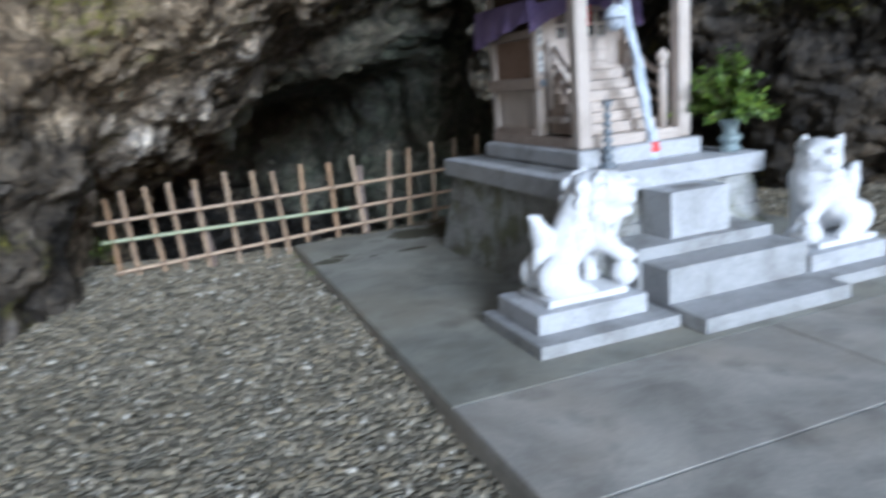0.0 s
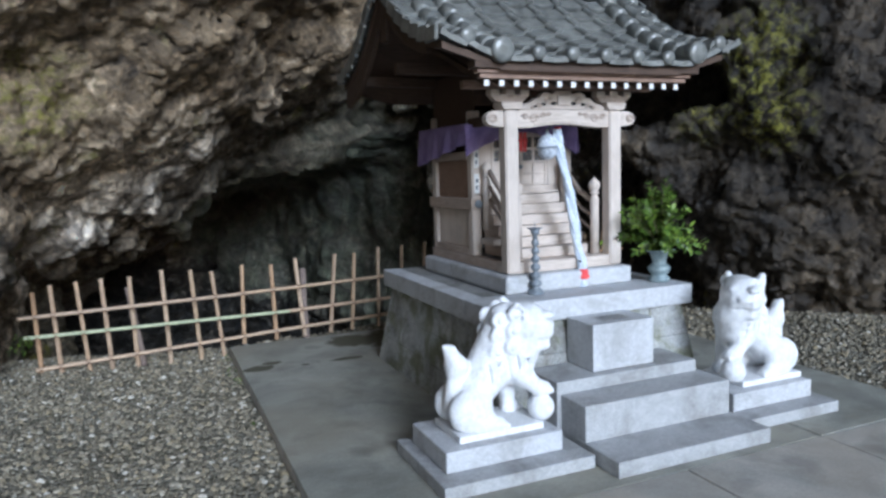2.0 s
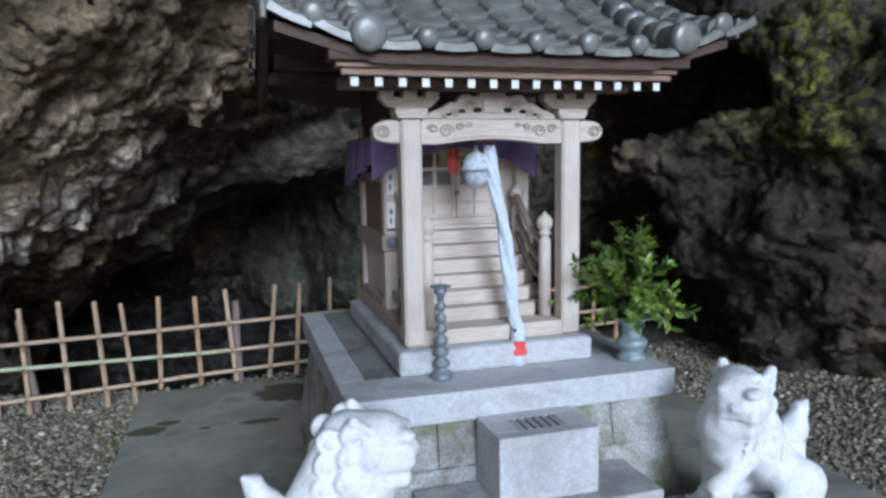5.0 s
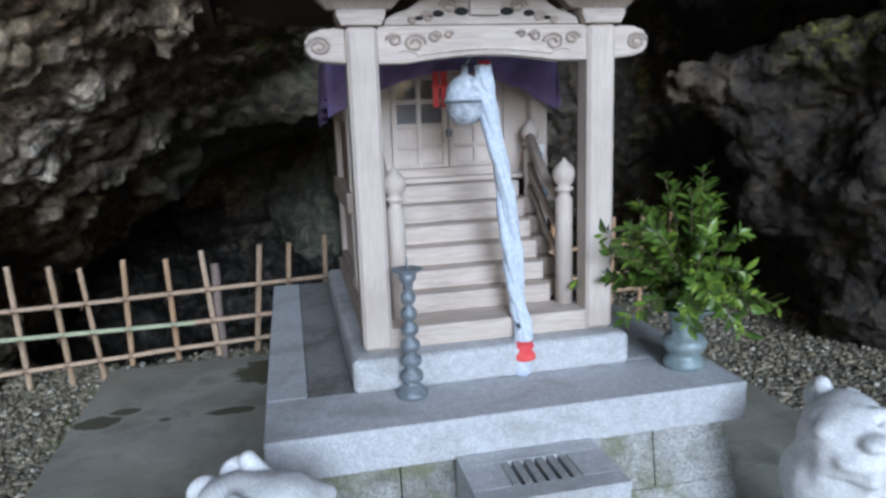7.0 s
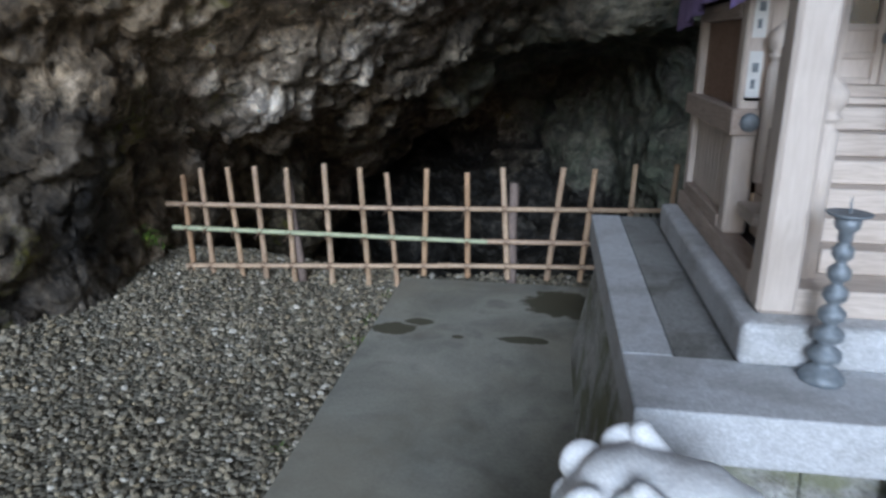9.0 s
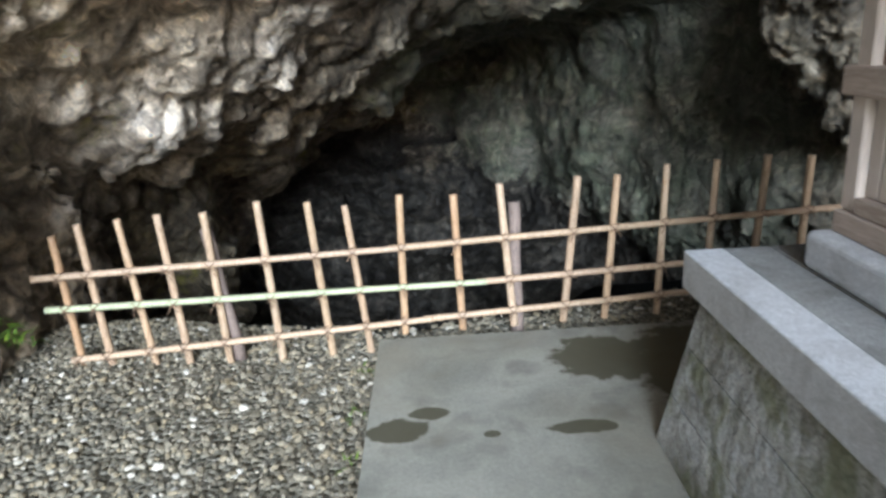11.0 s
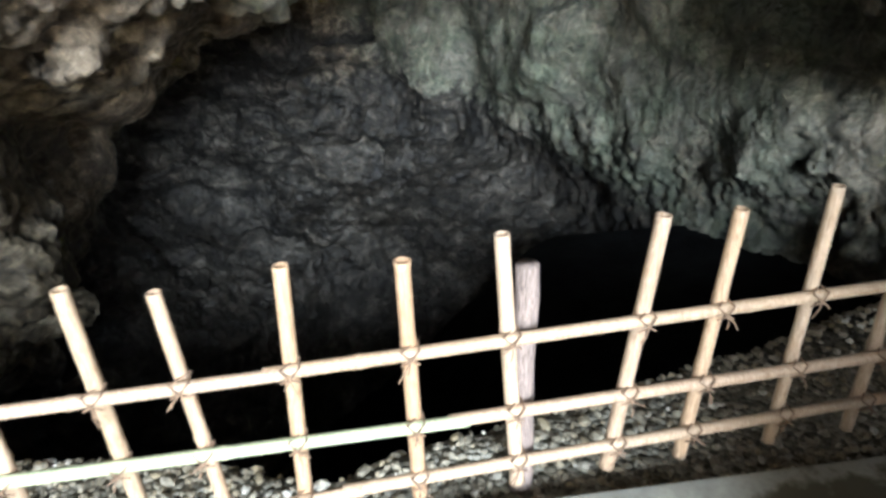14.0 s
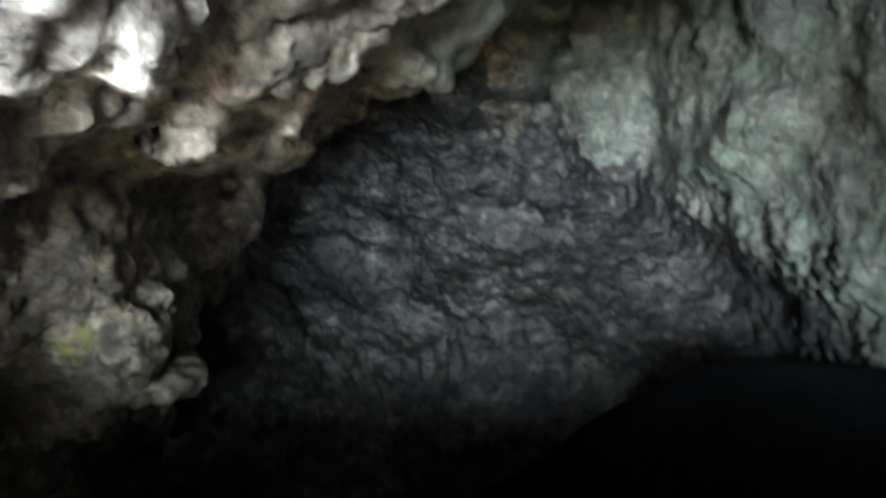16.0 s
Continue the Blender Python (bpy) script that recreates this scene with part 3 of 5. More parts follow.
def build_cave():
    h = 0.085
    lo, hi = np.array((-6.0, -6.5, -4.4)), np.array((7.0, 15.4, 6.2))
    n = ((hi - lo) / h).astype(int)
    gx, gy, gz = np.meshgrid(*[lo[k] + h * np.arange(n[k]) for k in range(3)], indexing="ij")
    gx, gy, gz = gx.astype(np.float32), gy.astype(np.float32), gz.astype(np.float32)
    d = hollow(gx, gy, gz)
    d = boulders(gx, gy, gz, d)
    near = np.abs(d) < 0.75
    p = np.stack([gx[near], gy[near], gz[near]], 1).astype(np.float64)
    # tilted beds, so that ledges run down to the left
    calm = 1 - 0.6 * np.clip((p[:, 1] - 5) / 2, 0, 1)
    plain = 1 - 0.65 * np.clip((p[:, 1] - 6) / 1.5, 0, 1) * np.clip((p[:, 0] + 0.4) / 1.0, 0, 1)
    bent = p @ np.array(((1, 0.25, 0.3), (-0.2, 1, 0.35), (-0.45, -0.3, 1.3)))
    f1, f2 = cell_noise(bent, 0.85, 3)
    g1, g2 = cell_noise(bent, 0.38, 11)
    d[near] += 0.20 * soft_noise(bent, 1.3, 1) + 0.12 * soft_noise(bent, 0.5, 2) + 0.36 * plain * (0.55 - f1) + 0.20 * calm * plain * (0.5 - g1) + 0.06 * soft_noise(p, 0.22, 5)
    d[~near] = np.sign(d[~near])
    points, quads = net(-d, lo, h)
    # only the one connected face of rock, no loose chips
    label = np.arange(len(points))
    while True:
        before = label.copy()
        np.minimum.at(label, quads.ravel(), np.repeat(label[quads].min(1), 4))
        label = label[label]
        if (label == before).all():
            break
    names, size = np.unique(label, return_counts=True)
    quads = quads[np.isin(label[quads[:, 0]], names[size > 3000])]
    points, quads = split_quads(points, quads)
    nrm = normals_of(points, quads)
    # smooth once, then cobbles and cracks
    c1, c2 = cell_noise(points, 0.17, 21)
    e1, e2 = cell_noise(points, 0.075, 31)
    lump = 0.075 * (0.45 - c1) + 0.032 * (0.45 - e1) - 0.045 * np.clip(0.10 - (c2 - c1), 0, 0.1) / 0.1 + 0.02 * soft_noise(points, 0.06, 41) + 0.010 * soft_noise(points, 0.03, 43)
    lump = lump * (1 - 0.55 * np.clip((points[:, 1] - 5) / 2, 0, 1) * np.clip((points[:, 2] + 1.2) / 0.5, 0, 1))
    points = points + nrm * lump[:, None]
    return raw_mesh("cave_rock", points, quads, ROCK)


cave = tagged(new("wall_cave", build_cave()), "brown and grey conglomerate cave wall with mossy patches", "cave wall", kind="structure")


# ---- the ground: one sheet, gravel in the cave and on to the horizon, sinking into the pit behind the fence ----
def ground_height(x, y):
    p = np.stack([x, y, x * 0], 1)
    lumps = 0.03 * soft_noise(p, 0.8, 51) + 0.008 * soft_noise(p, 0.15, 52)
    # a low bank against the rock, and level out of doors
    bank = 0.06 * np.clip((-2.3 - x) / 0.8, 0, 1) * np.clip((y + 1) / 2, 0, 1) + 0.10 * np.clip((x - 3.0) / 1.0, 0, 1) * np.clip((y + 2) / 2, 0, 1)
    edge = 3.15 + 0.27 * np.clip(x + 0.95, 0, 2.5) + 0.28 * np.clip((-0.95 - x) / 0.5, 0, 1) + 0.12 * soft_noise(p, 0.5, 53)
    s = np.clip((y - edge) / 1.0, 0, 1)
    r = np.clip((x + 1.3) / 2.6, 0, 1)
    shelf = r * r * (3 - 2 * r) * np.clip((10.5 - y) / 2.5, 0, 1)
    pit = -(4.1 - 2.45 * shelf) * s * s * (3 - 2 * s)
    # the gravel lies lower beside the front of the apron
    pit = pit - 0.075 * np.clip((-0.4 - y) / 1.6, 0, 1) * np.clip((-0.9 - x) / 0.3, 0, 1)
    return -0.075 + lumps * np.clip((8 - np.abs(y)) / 4, 0.2, 1) + bank + pit


def graded(lo, hi, step, far):
    inner = np.arange(lo, hi + step / 2, step)
    out = []
    d = step
    while d < far:
        d *= 1.6
        out.append(d)
    out = np.array(out)
    return np.concatenate([(lo - out)[::-1], inner, hi + out])


def build_ground():
    xs, ys = graded(-4.5, 6.0, 0.06, 400), graded(-5.0, 15.0, 0.06, 400)
    gx, gy = np.meshgrid(xs, ys, indexing="ij")
    z = ground_height(gx.ravel(), gy.ravel())
    pts = np.stack([gx.ravel(), gy.ravel(), z], 1)
    i = np.arange(gx.size).reshape(gx.shape)
    quads = np.stack([i[:-1, :-1], i[1:, :-1], i[1:, 1:], i[:-1, 1:]], -1).reshape(-1, 4)
    return raw_mesh("ground", pts, quads, GRAVEL)


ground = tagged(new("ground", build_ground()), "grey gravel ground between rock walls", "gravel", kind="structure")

# the concrete apron under and before the shrine, cast in slabs
pavement = thing("pavement", (0.8, 0, 0), "worn grey concrete apron cast in slabs", "pavement", kind="structure")
part("apron_bed", box(-1.16, 2.70, -6.2, 2.94, -0.25, -0.022, 0.01), CONCRETE, pavement)
XCUT = (-1.16, 0.66, 1.63, 2.70)
YCUT = (-6.2, -4.4, -2.72, -1.80, -0.93, 2.96)
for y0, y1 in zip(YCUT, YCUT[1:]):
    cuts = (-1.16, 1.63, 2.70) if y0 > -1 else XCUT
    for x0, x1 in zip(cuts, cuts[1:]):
        part("slab", box(x0 + 0.004, x1 - 0.004, y0 + 0.004, y1 - 0.004, -0.12, random.uniform(-0.002, 0.002), 0.006), CONCRETE_SHADED if y0 > -1 else CONCRETE, pavement)


# ---- the shrine's stone base ----
def battered(x0, x1, y0, y1, z0, z1, spread, bm=None):
    b = bmesh.new()
    bmesh.ops.create_cube(b, size=1)
    for v in b.verts:
        lowest = v.co.z < 0
        s = spread if lowest else 0
        v.co = ((x1 + s if v.co.x > 0 else x0 - s), (y1 + s if v.co.y > 0 else y0 - s), z0 if lowest else z1)
    bmesh.ops.bevel(b, geom=b.edges[:], offset=0.012, segments=2, profile=0.5, affect="EDGES")
    out = bm or bmesh.new()
    join(out, b)
    return out


base = thing("stone_platform", (0.77, 0.9, 0), "granite slab on a battered mossy masonry base", "platform")
part("core", battered(0.10, 1.46, 0.10, 1.78, 0, 0.61, 0.10), MASONRY, base)
# courses of masonry blocks, each face leaning in
COURSES = (0.0, 0.205, 0.41, 0.614)
for row, (z0, z1) in enumerate(zip(COURSES, COURSES[1:])):
    for face, length in (("front", 1.44), ("left", 1.76), ("right", 1.76)):
        cuts = [0] + [c + random.uniform(-0.04, 0.04) for c in ((0.5, 1.0) if row % 2 else (0.3, 0.75, 1.15))] + [length]
        if length > 1.5 and row % 2:
            cuts.insert(-1, 1.42)
        for a0, a1 in zip(cuts, cuts[1:]):
            b = bmesh.new()
            bmesh.ops.create_cube(b, size=1)
            for v in b.verts:
                up = v.co.z > 0
                z = z1 - 0.001 if up else z0 + 0.001
                lean = 0.105 * (1 - z / 0.614)
                grow = 0.105 * (1 - z / 0.614)
                u = a1 - 0.0015 if v.co.x > 0 else a0 + 0.0015
                u = u if 0.05 < u < length - 0.05 else (u + grow if u > 0.2 else u - grow)
                w = -lean if v.co.y < 0 else 0.08
                if face == "front":
                    v.co = (0.055 + u, 0.05 + w, z)
                elif face == "left":
                    v.co = (0.05 + w, 0.06 + u, z)
                else:
                    v.co = (1.497 - w, 0.06 + u, z)
            bmesh.ops.recalc_face_normals(b, faces=b.faces[:])
            bmesh.ops.bevel(b, geom=b.edges[:], offset=0.005, segments=2, profile=0.5, affect="EDGES")
            part("stone_block", b, MASONRY, base)
part("top_slab", box(0.0, 1.547, 0.0, 0.30, 0.618, 0.750, 0.007), GRANITE, base, "pale granite top slab")
part("top_slab", box(0.0, 0.135, 0.302, 1.88, 0.618, 0.749, 0.006), GRANITE, base, "pale granite top slab")
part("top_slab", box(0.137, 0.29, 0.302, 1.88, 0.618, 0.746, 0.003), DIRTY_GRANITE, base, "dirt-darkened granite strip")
part("top_slab", box(1.25, 1.547, 0.302, 1.88, 0.618, 0.749, 0.007), GRANITE, base, "pale granite top slab")
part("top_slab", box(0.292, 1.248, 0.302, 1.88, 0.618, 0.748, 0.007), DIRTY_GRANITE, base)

steps = thing("stone_steps", (0.79, -0.4, 0), "three grey granite steps up to the offering box", "steps")
part("step", box(0.283, 1.306, -0.872, -0.50, 0.0, 0.085, 0.006), GRANITE_DARK, steps)
part("step", box(0.288, 1.296, -0.583, -0.30, 0.0, 0.282, 0.008), GRANITE_DARK, steps)
part("step", box(0.262, 1.262, -0.345, -0.02, 0.0, 0.352, 0.006), GRANITE_DARK, steps)

offering = thing("offering_box", (0.78, -0.14, 0.352), "grey granite offering box with slots in its top", "offering box")
b = box(0.556, 0.995, -0.276, 0.0, 0.352, 0.610, 0.006)
part("body", b, GRANITE, offering)
for n in range(6):
    x = 0.685 + n * 0.036
    part("top_bar", box(x - 0.0125, x + 0.0125, -0.205, -0.075, 0.612, 0.632, 0.003), GRANITE_DARK, offering)
part("top_rim", box(0.556, 0.995, -0.276, -0.207, 0.606, 0.632, 0.004), GRANITE, offering)
part("top_rim", box(0.556, 0.995, -0.073, 0.0, 0.606, 0.632, 0.004), GRANITE, offering)
part("top_rim", box(0.556, 0.670, -0.207, -0.073, 0.606, 0.632, 0.001), GRANITE, offering)
part("top_rim", box(0.880, 0.995, -0.207, -0.073, 0.606, 0.632, 0.001), GRANITE, offering)
# black sheet under the bars, in place of the shade inside the box
part("slot_floor", box(0.670, 0.880, -0.207, -0.073, 0.604, 0.613, 0), GAP_SHADE, offering)


# ---- the wooden shrine ----
shrine = thing("shrine", (0.773, 0.95, 0.749), "small bleached cypress shrine with a dark tiled roof", "shrine")
part("plinth", box(0.283, 1.257, 0.259, 1.66, 0.750, 0.868, 0.022, 3), GRANITE, shrine, "pale granite plinth")
# sills
part("front_sill", box(0.345, 1.205, 0.335, 0.50, 0.869, 0.942, 0.006), WOOD_X, shrine)
for x0 in (0.345, 1.125):
    part("side_sill", box(x0, x0 + 0.08, 0.502, 1.63, 0.869, 0.935, 0.005), WOOD_Y, shrine)
# porch posts with chamfered edges
for x0 in (0.330, 1.122):
    post = part("porch_post", box(x0, x0 + 0.098, 0.322, 0.420, 0.872, 1.917, 0.012, 1), WOOD, shrine)
    part("post_block", extrude_xz([(x0 - 0.012, 1.918), (x0 + 0.11, 1.918), (x0 + 0.125, 1.947), (x0 + 0.125, 1.964), (x0 - 0.027, 1.964), (x0 - 0.027, 1.947)], 0.31, 0.432), WOOD_X, post)
    c = x0 + 0.049
    arm = [(c - 0.13, 2.016), (c - 0.13, 2.0), (c - 0.10, 1.970), (c - 0.04, 1.965), (c + 0.04, 1.965), (c + 0.10, 1.970), (c + 0.13, 2.0), (c + 0.13, 2.016)]
    part("bracket_arm", extrude_xz(arm, 0.345, 0.40), WOOD_Y, post)
    for dx in (-0.105, 0, 0.105):
        part("bearing_block", box(c + dx - 0.032, c + dx + 0.032, 0.335, 0.408, 2.004, 2.044, 0.006), WOOD_X, post)
# tie beam, slightly arched below, with scrolls carved at its ends and nosings beyond the posts
arch = [(0.428, 1.917), (0.428, 1.804)] + [(0.52 + 0.0505 * k, 1.804 + 0.022 * math.sin(math.pi * k / 10)) for k in range(11)] + [(1.122, 1.804), (1.122, 1.917)]
beam = part("tie_beam", extrude_xz(arch, 0.335, 0.408), WOOD_X, shrine)


def scroll(cx, cz, r, turns, side, y, bm):
    pts = []
    for k in range(int(turns * 14) + 1):
        a = k / 14 * 2 * math.pi
        q = r * (1 - 0.78 * k / (turns * 14))
        pts.append((cx + side * q * math.cos(a), y, cz + q * math.sin(a) * 0.8))
    tube(pts, 0.0058, 6, bm)


# scrolls take the browner wood, its tone standing for shade in carved grooves
for side, x0 in ((1, 0.43), (-1, 1.12)):
    for u, z, r, turn, way in ((0.115, 1.864, 0.036, 1.6, 1), (0.050, 1.874, 0.026, 1.4, -1), (0.180, 1.882, 0.022, 1.4, 1), (0.225, 1.889, 0.015, 1.2, 1)):
        b = bmesh.new()
        scroll(x0 + side * u, z, r, turn, side * way, 0.333, b)
        part("carved_scroll", b, WOOD_Y, beam)
    part("carved_line", tube([(x0 + side * (0.06 + 0.02 * k), 0.333, 1.838 + 0.006 * math.sin(k * 1.3)) for k in range(9)], 0.004, 6), WOOD, beam)
b = bmesh.new()
tube([(0.55 + 0.045 * k, 0.333, 1.828 + 0.017 * math.sin(math.pi * k / 10)) for k in range(11)], 0.005, 6, b)
part("carved_line", b, WOOD, beam)
for side, x0 in ((-1, 0.330), (1, 1.220)):
    out = [(0, 1.910), (0.03, 1.913), (0.075, 1.910), (0.108, 1.897), (0.124, 1.874), (0.122, 1.844), (0.106, 1.824), (0.075, 1.814), (0.04, 1.810), (0, 1.807)]
    nose = part("beam_nosing", extrude_xz([(x0 + side * u, z) for u, z in (out if side > 0 else out[::-1])], 0.338, 0.405, 0.008), WOOD_X, shrine)
    # browner again, for the groove's shade
    b = bmesh.new()
    scroll(x0 + side * 0.080, 1.860, 0.036, 1.9, side, 0.336, b)
    part("carved_scroll", b, WOOD_Y, nose)
# frog-leg strut over the beam
half = [(0.0, 2.042), (0.06, 2.042), (0.066, 2.026), (0.09, 2.022), (0.115, 2.034), (0.145, 2.032), (0.168, 2.014), (0.175, 1.996), (0.205, 1.996), (0.228, 1.980), (0.25, 1.967), (0.29, 1.954), (0.315, 1.942), (0.325, 1.919)]
outline = [(0.775 - u, z) for u, z in half[::-1]] + [(0.775 + u, z) for u, z in half[1:]]
strut = part("frog_leg_strut", extrude_xz(outline, 0.345, 0.400, 0.006), WOOD_X, shrine)
# black discs laid on the strut paint the shade of pierced openings
for side in (-1, 1):
    for u, z, r in ((0.075, 1.960, 0.016), (0.150, 1.954, 0.013), (0.212, 1.940, 0.009)):
        b = lathe([(r, 0.0), (r * 0.9, 0.003), (r * 0.3, 0.004)], (0, 0, 0), 12)
        bmesh.ops.transform(b, matrix=pose(0.775 + side * u, 0.3445, z, 90, 0, 0) @ Matrix.Diagonal((1.5, 0.8, 1, 1)), verts=b.verts)
        part("pierced_opening", b, GAP_SHADE, strut, "black disc in place of a pierced opening")
part("strut_block", box(0.725, 0.825, 0.330, 0.345, 1.947, 2.012, 0.004), WOOD_X, strut)
# these scrolls too are browner, for shade in the carving
for side in (-1, 1):
    for u, z, r in ((0.115, 1.977, 0.030), (0.185, 1.944, 0.020), (0.235, 1.932, 0.012)):
        b = bmesh.new()
        scroll(0.775 + side * u, z, r, 1.5, side, 0.343, b)
        part("carved_scroll", b, WOOD_Y, strut)
part("eave_purlin", box(0.06, 1.49, 0.345, 0.405, 2.046, 2.095, 0.005), WOOD_MID, shrine)
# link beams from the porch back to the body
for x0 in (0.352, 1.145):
    part("link_beam", box(x0, x0 + 0.055, 0.421, 0.93, 1.84, 1.905, 0.006), WOOD_SHADED, shrine)

# stairs, each tread a block
for n in range(6):
    part("stair_tread", box(0.52, 1.045, 0.475 + 0.070 * n, 0.93, 0.943 + 0.070 * n, 1.0115 + 0.070 * n, 0.006), WOOD_X, shrine)
part("veranda_floor", box(0.375, 1.175, 0.895, 0.95, 1.364, 1.385, 0.005), WOOD_X, shrine)
part("veranda_floor", box(0.375, 0.515, 0.62, 0.795, 1.03, 1.07, 0.005), WOOD_X, shrine)
# stair string pieces at the open sides
for x0, x1 in ((0.448, 0.517), (1.048, 1.117)):
    for n in range(5):
        part("stair_string", box(x0, x1, 0.53 + 0.070 * n, 0.89, 0.945 + 0.070 * n, 1.013 + 0.070 * n, 0.003), WOOD_Y, shrine)
# newel posts with bud finials, and hand rails
bud = [(0.031, 0), (0.031, 0.385), (0.027, 0.390), (0.021, 0.398), (0.021, 0.410), (0.033, 0.416), (0.034, 0.424), (0.022, 0.432), (0.034, 0.446), (0.041, 0.466), (0.040, 0.486), (0.028, 0.504), (0.012, 0.518), (0.002, 0.532)]
for x, y, z in ((0.475, 0.455, 0.943), (1.09, 0.455, 0.943), (0.455, 0.855, 1.12), (1.105, 0.855, 1.12)):
    s = 1.0 if y < 0.6 else 0.92
    part("newel_post", lathe([(r * s, h * s) for r, h in bud], (x, y, z), 20), WOOD, shrine, smooth=True)
for x in (0.470, 1.094):
    for dz, r in ((0.0, 0.019), (-0.11, 0.014), (-0.2, 0.012)):
        part("hand_rail", tube([(x, 0.49, 1.31 + dz), (x, 0.64, 1.375 + dz), (x, 0.83, 1.535 + dz)], r, 10), WOOD_Y, shrine, smooth=True)

# the body: frame, panels, doors
for x0 in (0.362, 1.122):
    for y0 in (0.895, 1.555):
        part("corner_post", box(x0, x0 + 0.075, y0, y0 + 0.075, 0.936, 1.96, 0.008, 1), WOOD, shrine)
    side = -1 if x0 < 0.7 else 1
    xo = 0.345 if side < 0 else 1.130
    part("waist_rail", box(xo, xo + 0.086, 0.875, 1.66, 1.262, 1.345, 0.006), WOOD_Y, shrine)
    part("top_rail", box(xo + 0.01, xo + 0.076, 0.97, 1.555, 1.62, 1.68, 0.005), WOOD_Y, shrine)
    part("bottom_rail", box(xo + 0.012, xo + 0.074, 0.97, 1.555, 0.936, 0.985, 0.005), WOOD_Y, shrine)
    xi = 0.388 if side < 0 else 1.155
    part("side_panel", box(xi, xi + 0.018, 0.972, 1.553, 1.347, 1.618, 0.002), WOOD_MID, shrine, "brown upper side panel")
    for n in range(10):
        y0 = 0.975 + n * 0.058
        part("side_slat", box(xi - 0.004, xi + 0.016, y0, y0 + 0.052, 0.987, 1.26, 0.004), WOOD, shrine)
    part("upper_wall", box(xi, xi + 0.018, 0.90, 1.62, 1.682, 2.25, 0.002), WOOD_SHADED, shrine)
part("back_wall", box(0.40, 1.16, 1.60, 1.618, 0.936, 2.2, 0.002), WOOD_SHADED, shrine)
# discs of metal on the waist rail's ends
for x in (0.343, 1.218):
    b = lathe([(0.030, 0.0), (0.030, 0.006), (0.022, 0.012), (0.008, 0.015)], (0, 0, 0), 20)
    bmesh.ops.transform(b, matrix=pose(0.400 if x < 0.7 else 1.16, 0.874, 1.304, 90, 0, 0), verts=b.verts)
    part("rail_boss", b, BRONZE, shrine, "dark metal boss", True)
# paper strips pasted on the front posts
for x, z0, z1 in ((0.3995, 1.38, 1.52), (0.3995, 1.56, 1.70), (1.16, 1.38, 1.50)):
    strip = part("paper_strip", box(x - 0.020, x + 0.020, 0.8905, 0.8935, z0, z1, 0), WHITE_PAINT, shrine, "white paper strip")
    for k in range(2):
        zz = z1 - 0.045 - k * 0.05
        part("written_mark", box(x - 0.008, x + 0.010 - 0.006 * k, 0.8875, 0.8895, zz - 0.018, zz + 0.010, 0), BRONZE, strip, "dark brush mark")
# double doors with glazed squares above and wooden squares below
GLASS = nodes_of("old_glass", 0.05)[0]
GLASS.node_tree.nodes["Principled BSDF"].inputs["Transmission Weight"].default_value = 0.85
part("door_sill", box(0.437, 1.122, 0.951, 0.99, 1.36, 1.42, 0.004), WOOD_X, shrine)
part("lintel", box(0.437, 1.122, 0.93, 0.985, 1.80, 1.90, 0.004), WOOD_X, shrine)
for x0, x1 in ((0.44, 0.545), (1.02, 1.12)):
    part("side_board", box(x0, x1, 0.945, 0.965, 1.42, 1.80, 0.002), WOOD, shrine)
for x0 in (0.548, 0.784):
    door = part("door_leaf", box(x0, x0 + 0.022, 0.945, 0.972, 1.422, 1.798, 0.002), WOOD, shrine)
    x1 = x0 + 0.232
    for a, c in ((x0 + 0.105, x0 + 0.123), (x1 - 0.022, x1)):
        part("stile", box(a, c, 0.945, 0.972, 1.422, 1.798, 0.002), WOOD, door)
    for z in (1.422, 1.50, 1.583, 1.68, 1.776):
        for a, c in ((x0 + 0.022, x0 + 0.105), (x0 + 0.123, x1 - 0.022)):
            part("door_rail", box(a, c, 0.947, 0.970, z, z + 0.020, 0.002), WOOD_X, door)
    for a, c in ((x0 + 0.022, x0 + 0.105), (x0 + 0.123, x1 - 0.022)):
        part("door_panel", box(a, c, 0.958, 0.966, 1.442, 1.583, 0), WOOD, door)
        for z in (1.603, 1.70):
            part("pane", box(a, c, 0.957, 0.962, z, z + 0.076, 0), GLASS, door, "dark old window glass")
part("door_lock", box(0.772, 0.796, 0.925, 0.944, 1.545, 1.575, 0.004), BRONZE, shrine, "small metal lock")

# rafters with white painted ends
for n in range(15):
    x = 0.09 + 1.388 * n / 14
    b = bmesh.new()
    bmesh.ops.create_cube(b, size=1)
    for v in b.verts:
        y = 0.10 if v.co.y < 0 else 0.95
        v.co = (x + v.co.x * 0.032, y, 2.032 + 0.018 + (0.0 if y < 0.5 else 0.35) + v.co.z * 0.036)
    bmesh.ops.bevel(b, geom=b.edges[:], offset=0.002, segments=1, affect="EDGES")
    rafter = part("rafter", b, WOOD_SHADED, shrine)
    part("rafter_end", box(x - 0.0165, x + 0.0165, 0.091, 0.0985, 2.030, 2.068, 0.002), WHITE_PAINT, rafter, "white painted rafter end")
part("eave_fascia", box(0.035, 1.535, 0.065, 0.110, 2.071, 2.098, 0.004), WOOD_MID, shrine, "brown eave board")
part("eave_fascia", box(0.01, 1.555, 0.045, 0.110, 2.099, 2.120, 0.004), WOOD_MID, shrine, "brown eave board")
part("eave_fascia", box(-0.02, 1.60, 0.015, 0.12, 2.121, 2.168, 0.004), WOOD_SHADED, shrine, "brown eave board")

